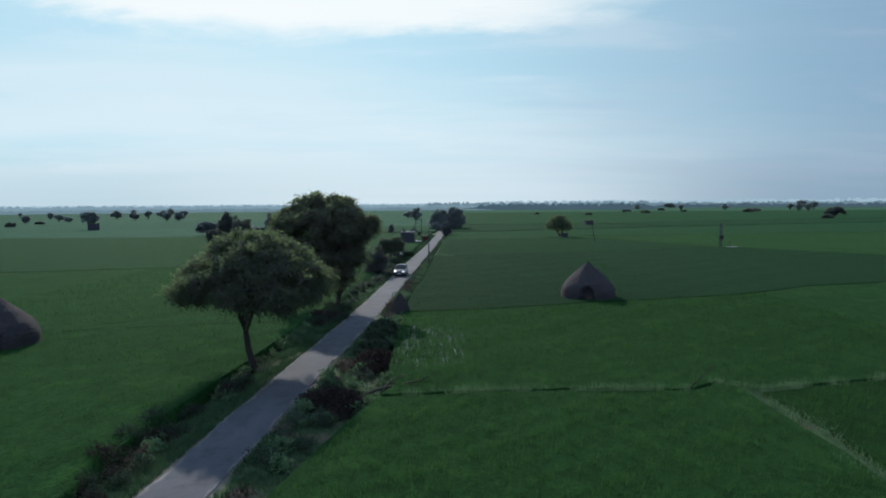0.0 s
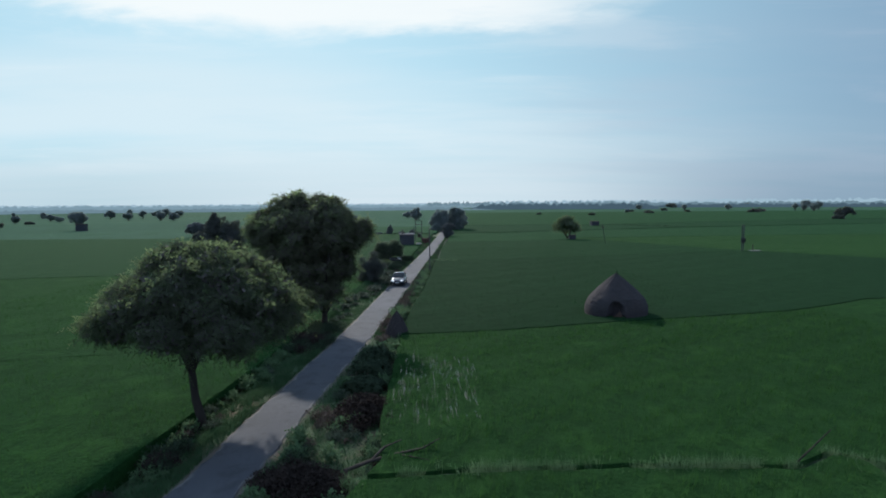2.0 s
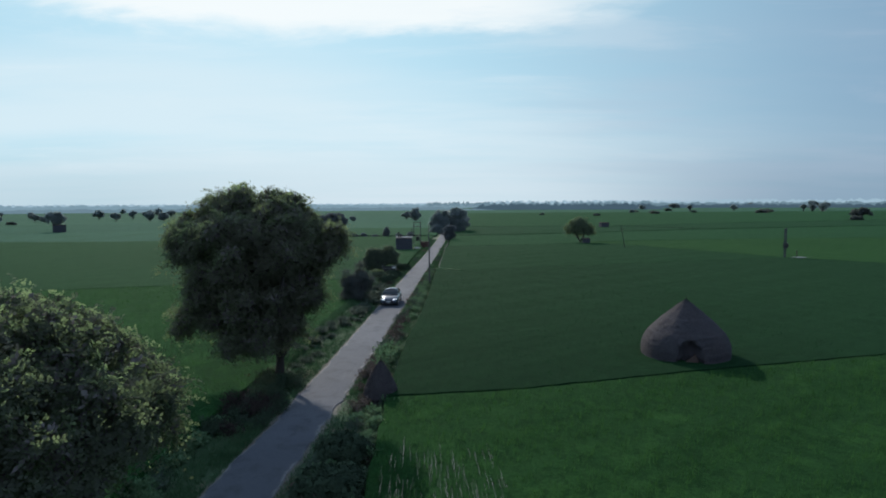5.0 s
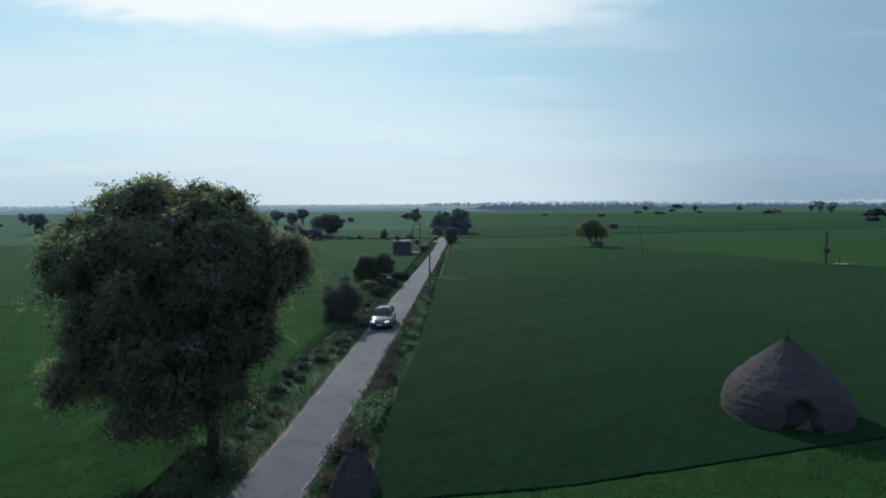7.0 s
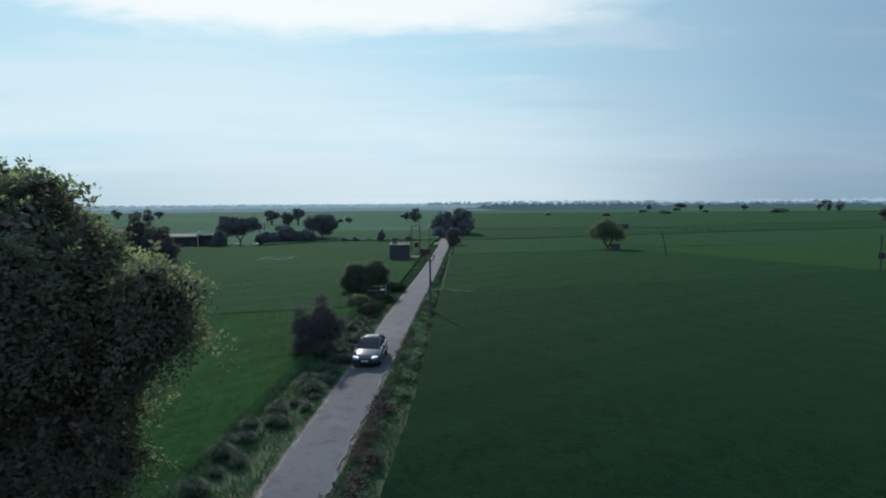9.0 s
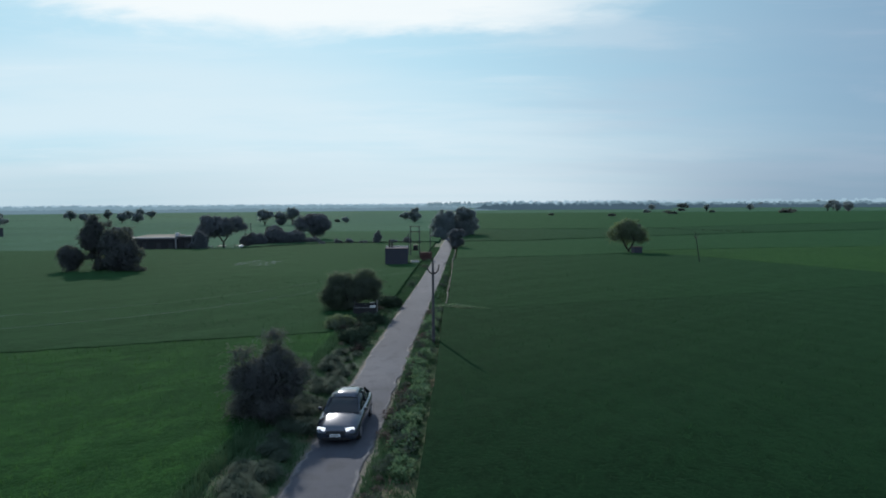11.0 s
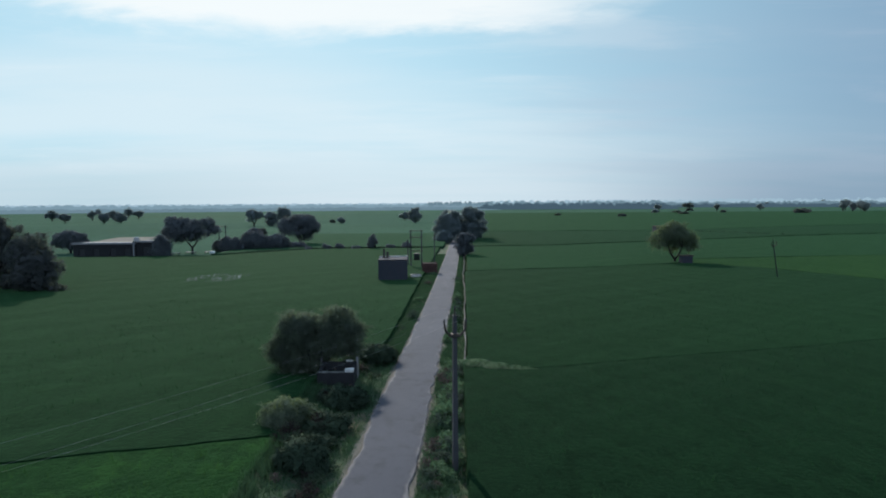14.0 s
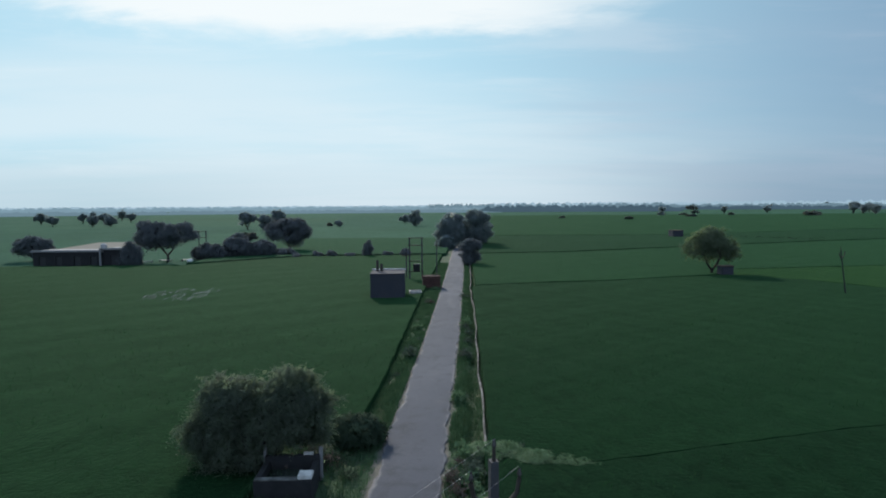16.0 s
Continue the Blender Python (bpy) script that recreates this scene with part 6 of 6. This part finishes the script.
kinds_hump = [tussock("grass_tussock", -1.6 + 1.3 * i, float(bund_4(-1.6 + 1.3 * i)), 0.55, 0.6, 320 + i, M["leaf_weed"], "rounded green grass tussock on a field ridge", 900, "grass tussocks on a field ridge") for i in range(2)]
for i in range(16):
    x = -1.9 + 4.2 * i / 15 + rg.uniform(-0.2, 0.2)
    c_ = copy_thing(kinds_hump[int(rg.integers(2))], pose(x, float(bund_4(x)) + rg.uniform(-0.5, 0.5), 0.16, 0, 0, rg.uniform(0, 360)))
    sc = rg.uniform(0.6, 0.95) * (1.0 if x < 1.2 else 0.7)
    c_.scale = (sc, sc, sc * 0.8)
    tagged(c_, "rounded grass tussock on the end of a field ridge", group="grass tussocks on a field ridge")


def weed(x, y, seed, n, h, r, leaf, mat, label, group, name="leafy_weed"):
    rg_ = np.random.default_rng(seed)
    ob = thing(name, x, y, -0.1, 0, label, "plant", group)
    c = np.stack([rg_.normal(0, r * 0.4, 7), rg_.normal(0, r * 0.4, 7), rg_.uniform(0.2, 0.75, 7) * h], 1)
    p, d = clump_points(rg_, c, np.full(7, r * 0.5), n, 0.4, 0.8)
    vs, fs = leaves(rg_, p, d + np.array([0, 0, 0.5]), leaf, 5, 0.28)
    vs[:, 2] = np.maximum(vs[:, 2], 0.0)
    part_mesh("foliage", mesh_of("foliage", vs, fs, mat), ob)
    tubes("stem", [([(0, 0, -0.1), (c[i][0], c[i][1], c[i][2])], [0.02, 0.008]) for i in range(5)], M["bark"], ob, "", 4)
    return ob


GW = "leafy weeds along the road"
kinds = [weed(float(road_x(60 + i)) + 2.4, 60.0 + i, 400 + i, 110, 0.75, 0.55, 0.17, M["leaf_weed"], "leafy green weed on the road verge", GW) for i in range(4)]
kinds_dry = [weed(float(road_x(57 + i)) + 1.9, 57.0 + i, 410 + i, 90, 0.5, 0.5, 0.12, M["dry_pale"], "dry brown weed on the road verge", "dry weeds along the road", "dry_weed") for i in range(2)]

kinds_grey = [weed(float(road_x(62 + i)) + 2.1, 62.5 + i, 420 + i, 130, 0.6, 0.55, 0.12, M["leaf_tussock"], "grey-green leafy weed on the road verge", "grey weeds along the road", "grey_weed") for i in range(3)]

# ditch scrub, its dark colours partly standing in for the trees' shadow
kinds_dark = [weed(float(road_x(22 + i)) - 4.2, 22.5 + 2 * i, 430 + i, 240, 0.6, 0.7, 0.085, M["dry"] if i == 0 else M["leaf_shade"], "partly withered scrub in the roadside ditch, tree shade put into its dark colour", "withered scrub in the ditch", "shade_toned_scrub") for i in range(3)]


def put(proto, d_, y, sc):
    c_ = copy_thing(proto, pose(float(road_x(y)) + d_, y, float(ground_z(np.float64(d_), np.float64(y))), 0, 0, rg.uniform(0, 360)))
    c_.scale = (sc, sc, sc * rg.uniform(0.8, 1.15))


y = 57.0
while y < 111:
    if rg.uniform() < (0.9 if y > 78 else 0.4 if y > 70 else 0.06):
        put(kinds[int(rg.integers(4))], rg.uniform(2.0, 2.7), y, rg.uniform(0.35, 0.6) if y < 78 else rg.uniform(0.45, 0.8))
    if rg.uniform() < 0.6:
        put(kinds_grey[int(rg.integers(3))], rg.uniform(1.7, 2.7), y + 0.2, rg.uniform(0.45, 0.85))
    if rg.uniform() < (0.9 if y < 78 else 0.6):
        put(kinds_dry[int(rg.integers(2))], rg.uniform(1.5, 2.2), y + 0.3, rg.uniform(0.35, 0.65))
    if y < 74:
        put(kinds_dry[int(rg.integers(2))], rg.uniform(1.6, 2.6), y + 0.1, rg.uniform(0.5, 0.9))
    y += rg.uniform(0.55, 0.95)
for lo, hi, d0, d1, n, dry in ((15, 31, 1.7, 3.6, 26, 0.35), (31, 50, 1.7, 4.2, 40, 0.35), (50, 57, 1.7, 2.9, 9, 0.85), (12, 58, -5.0, -3.2, 70, 0.45), (12, 58, -3.2, -1.8, 16, 0.2), (111, 113.5, 1.8, 4.4, 12, 0.05), (115, 160, 1.5, 2.0, 10, 0.2), (116, 162, -2.3, -1.6, 8, 0.3)):
    for _ in range(n):
        put(kinds_dry[int(rg.integers(2))] if rg.uniform() < dry else (kinds + kinds_grey)[int(rg.integers(7))], rg.uniform(d0, d1), rg.uniform(lo, hi), rg.uniform(0.35, 0.85))

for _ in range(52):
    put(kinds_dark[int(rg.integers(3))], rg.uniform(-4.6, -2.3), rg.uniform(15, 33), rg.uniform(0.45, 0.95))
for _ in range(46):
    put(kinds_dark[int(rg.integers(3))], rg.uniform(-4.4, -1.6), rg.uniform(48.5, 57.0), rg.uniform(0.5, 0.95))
for _ in range(50):
    y = rg.uniform(33, 52)
    put((kinds_dark + kinds)[int(rg.integers(7))], float(near_l(y) - road_x(y)) + rg.uniform(-0.25, 0.5), y, rg.uniform(0.4, 0.8))
for _ in range(44):
    y = rg.uniform(27, 53)
    put((kinds_dark + kinds)[int(rg.integers(7))], float(near_r(y) - road_x(y)) + rg.uniform(-0.45, 0.2), y, rg.uniform(0.35, 0.75))
for _ in range(34):
    put((kinds_dark + kinds_dry[:1])[int(rg.integers(4))], rg.uniform(-4.2, -2.0), rg.uniform(96.5, 112), rg.uniform(0.4, 0.85))
for _ in range(10):
    put(kinds_dark[int(rg.integers(3))], rg.uniform(2.0, 3.6), rg.uniform(18, 37), rg.uniform(0.5, 0.9))


# grass on the ridge ends and paths between the fields
def ridge(name, f, x0, x1, h, w, mat, label, seed, count):
    rg_ = np.random.default_rng(seed)
    ob = thing(name, 0, 0, 0, 0, label, "ridge", kind="stuff")
    x = rg_.uniform(x0, x1, count)
    y = f(x) + rg_.normal(0, w, count)
    keep = lumps(x, y, 1.6, 3.0) + 0.5 * lumps(x, y, 4.1, 1.0) > -0.1
    x, y = x[keep], y[keep]
    p = np.stack([x, y, np.full(len(x), -0.02)], 1)
    vs, fs = blades(rg_, p, h, 0.016, 0.16)
    part_mesh("grass", mesh_of("grass", vs, fs, mat), ob, kind="stuff")


ridge("ridge_grass", bund_1, -4, 45, 0.60, 0.22, M["leaf_weed"], "tufted grass on the low ridge between fields", 71, 17000)
ridge("ridge_grass", bund_2, -4, 45, 0.40, 0.12, M["leaf_shade"], "sparse grass on the low ridge between fields", 72, 6000)
ridge("ridge_grass", bund_4, 3, 30, 0.42, 0.10, M["leaf_shade"], "sparse grass on the low ridge between fields", 74, 1500)
ridge("hedge_grass", shift(hedge_l, 0.6), -44, -5, 0.8, 0.25, M["leaf_shade"], "tall dull grass along a field hedge", 76, 5000)
for i, x in enumerate((-31.0, -27.5, -24.6, -21.4, -14.0, -10.6)):
    tree("hedge_bush", x, float(hedge_l(x)) + 0.6, 0.9 + 0.35 * (i % 3), 1.9 + 0.4 * (i % 2), 0.05, "bush", 130 + i, 12, 420, 0.16, M["leaf_farm"], "low dark bush in a field hedge line", "bush",
         "bushes in the field hedge line", 0.04, 0.3, 6, 3)
ridge("hedge_grass", line((73, 82, 95), (275, 255, 242)), 73, 95, 1.0, 0.3, M["leaf_shade"], "tall dull grass along a distant field hedge", 77, 3000)
rg2 = np.random.default_rng(75)
yy = rg2.uniform(14, 30.5, 5000)
p = np.stack([15.85 + rg2.normal(0, 0.34, 5000) + 0.35 * np.sin(yy * 0.8), yy, np.full(5000, 0.1)], 1)[:2600]
vs, fs = blades(rg2, p, 0.36, 0.02, 0.15)
ob = thing("ridge_grass", 0, 0, 0, 0, "tufted grass on the low ridge between fields", "ridge", kind="stuff")
part_mesh("grass", mesh_of("grass", vs, fs, M["leaf_weed"]), ob, kind="stuff")

# taller grass where the bank meets the rice
n = 16000
yy = rg2.uniform(54, 112, n)
xx = near_l(yy) + rg2.uniform(-0.15, 0.6, n)
keep = lumps(xx, yy, 2.1, 4.0) + rg2.normal(0, 0.4, n) > -0.45
xx, yy = xx[keep], yy[keep]
vs, fs = blades(rg2, np.stack([xx, yy, ground_z(xx - road_x(yy), yy)], 1), 0.42, 0.02, 0.12)
ob = thing("edge_grass", 0, 0, 0, 0, "tall green grass along the edge of the rice", "grass", kind="stuff")
part_mesh("grass", mesh_of("grass", vs, fs, M["leaf_verge"]), ob, kind="stuff")

# short grass of both verges
n = 230000
yy = rg2.uniform(12, 190, n)
sd = np.where(rg2.uniform(0, 1, n) < 0.56, -1, 1)
dd = sd * (1.35 + np.abs(rg2.normal(0, 1.2, n)))
dd = np.where((yy > 27) & (yy < 54) & (sd > 0), 1.35 + rg2.uniform(0, 4.6, n), dd)
dd = np.where((yy > 50) & (yy < 116) & (sd < 0), -1.35 - rg2.uniform(0, 4.4, n), dd)
keep = (lumps(dd * 3, yy, 1.3, 2.0) + rg2.normal(0, 0.35, n) > -0.35) & (road_x(yy) + dd < near_r(yy) + 0.2) & (road_x(yy) + dd > near_l(yy) - 0.2)
yy, dd = yy[keep], dd[keep]
p = np.stack([road_x(yy) + dd, yy, ground_z(dd, yy) - 0.02], 1)
n = 36000
yy, sd = rg2.uniform(113, 165, n), np.where(rg2.uniform(0, 1, n) < 0.62, -1, 1)
dd = np.where(sd < 0, -1.35 - rg2.uniform(0, 1.9, n), 1.35 + rg2.uniform(0, 0.9, n))
keep = lumps(dd * 3, yy, 1.3, 2.0) + rg2.normal(0, 0.4, n) > -0.25
yy, dd = yy[keep], dd[keep]
p = np.concatenate([p, np.stack([road_x(yy) + dd, yy, ground_z(dd, yy) - 0.02], 1)])
vs, fs = blades(rg2, p, 0.26, 0.018, 0.10)
ob = thing("verge_grass", 0, 0, 0, 0, "short rough green grass on the road verges", "grass", kind="stuff")
part_mesh("grass", mesh_of("grass", vs, fs, M["leaf_verge"]), ob, kind="stuff")


# ---- rice blades standing out of the canopies nearest the road ----
def rice(name, regions, height, mat, label, seed, lean, lift=0.0):
    rg_ = np.random.default_rng(seed)
    ob = thing(name, 0, 0, 0, 0, label, "crop", kind="stuff")
    allp = []
    for x0f, x1f, y0, y1, f0, f1, dens in regions:
        wide = 60.0
        n_ = int(dens * wide * (y1 - y0))
        y = rg_.uniform(y0, y1, n_)
        lo, hi = x0f(y), x1f(y)
        x = np.minimum(lo, hi) + rg_.uniform(0, wide, n_) if x1f(np.array([0.0]))[0] > 0 else hi - rg_.uniform(0, wide, n_)
        ok = (x > lo + 0.1) & (x < hi - 0.1) & (y > f0(x) + 0.1) & (y < f1(x) - 0.1)
        x, y = x[ok], y[ok]
        allp.append(np.stack([x, y, canopy_z(x, y) - 0.10 + lift], 1))
    p = np.concatenate(allp)
    # stands in tufts
    tuft = lumps(p[:, 0], p[:, 1], 4.2, 2.0) + 0.7 * lumps(p[:, 0], p[:, 1], 1.3, 5.0) + rg_.normal(0, 0.45, len(p))
    p = p[tuft > -0.15]
    p[:, 2] += 0.10 * np.clip(tuft[tuft > -0.15], -0.2, 1.0)
    vs, fs = blades(rg_, p, height, 0.016, 0.10, lean)
    part_mesh("blades", mesh_of("blades", vs, fs, mat), ob, kind="stuff")


inf_lo, inf_hi = const(-1e4), const(1e4)
rice("rice_plants", ((near_r, const(15.2), 15, 31.5, inf_lo, shift(bund_1, -0.4), 55), (const(16.5), const(30), 16, 33, inf_lo, shift(bund_1, -0.4), 40),
                     (near_r, const(34), 30, 66, shift(bund_1, 0.45), shift(bund_2, -0.3), 44)), 0.38, M["blade_bright"], "bright green young rice plants", 81, (0.03, -0.02))
rice("rice_plants", ((const(-45), near_l, 15, 51, inf_lo, shift(bund_l1, -0.3), 22), (const(-45), near_l, 48, 105, shift(bund_l1, 0.3), shift(bund_l2, -0.35), 16)), 0.36,
     M["blade_bright"], "bright green young rice plants", 82, (0.03, -0.02))
rice("rice_plants", ((near_r, const(26), 54, 121, shift(bund_2, 0.4), shift(bund_4, -0.4), 12),), 0.24, M["blade_dark"], "dense dark green rice plants", 83, (0.03, -0.02), 0.04)
rice("rice_plants", ((const(-30), near_l, 102, 135, shift(bund_l2, 0.4), inf_hi, 10), (near_r, const(28), 116, 140, shift(bund_4, 0.4), inf_hi, 6)), 0.22,
     M["blade_dark"], "dense dark green rice plants", 84, (0.03, -0.02), 0.06)
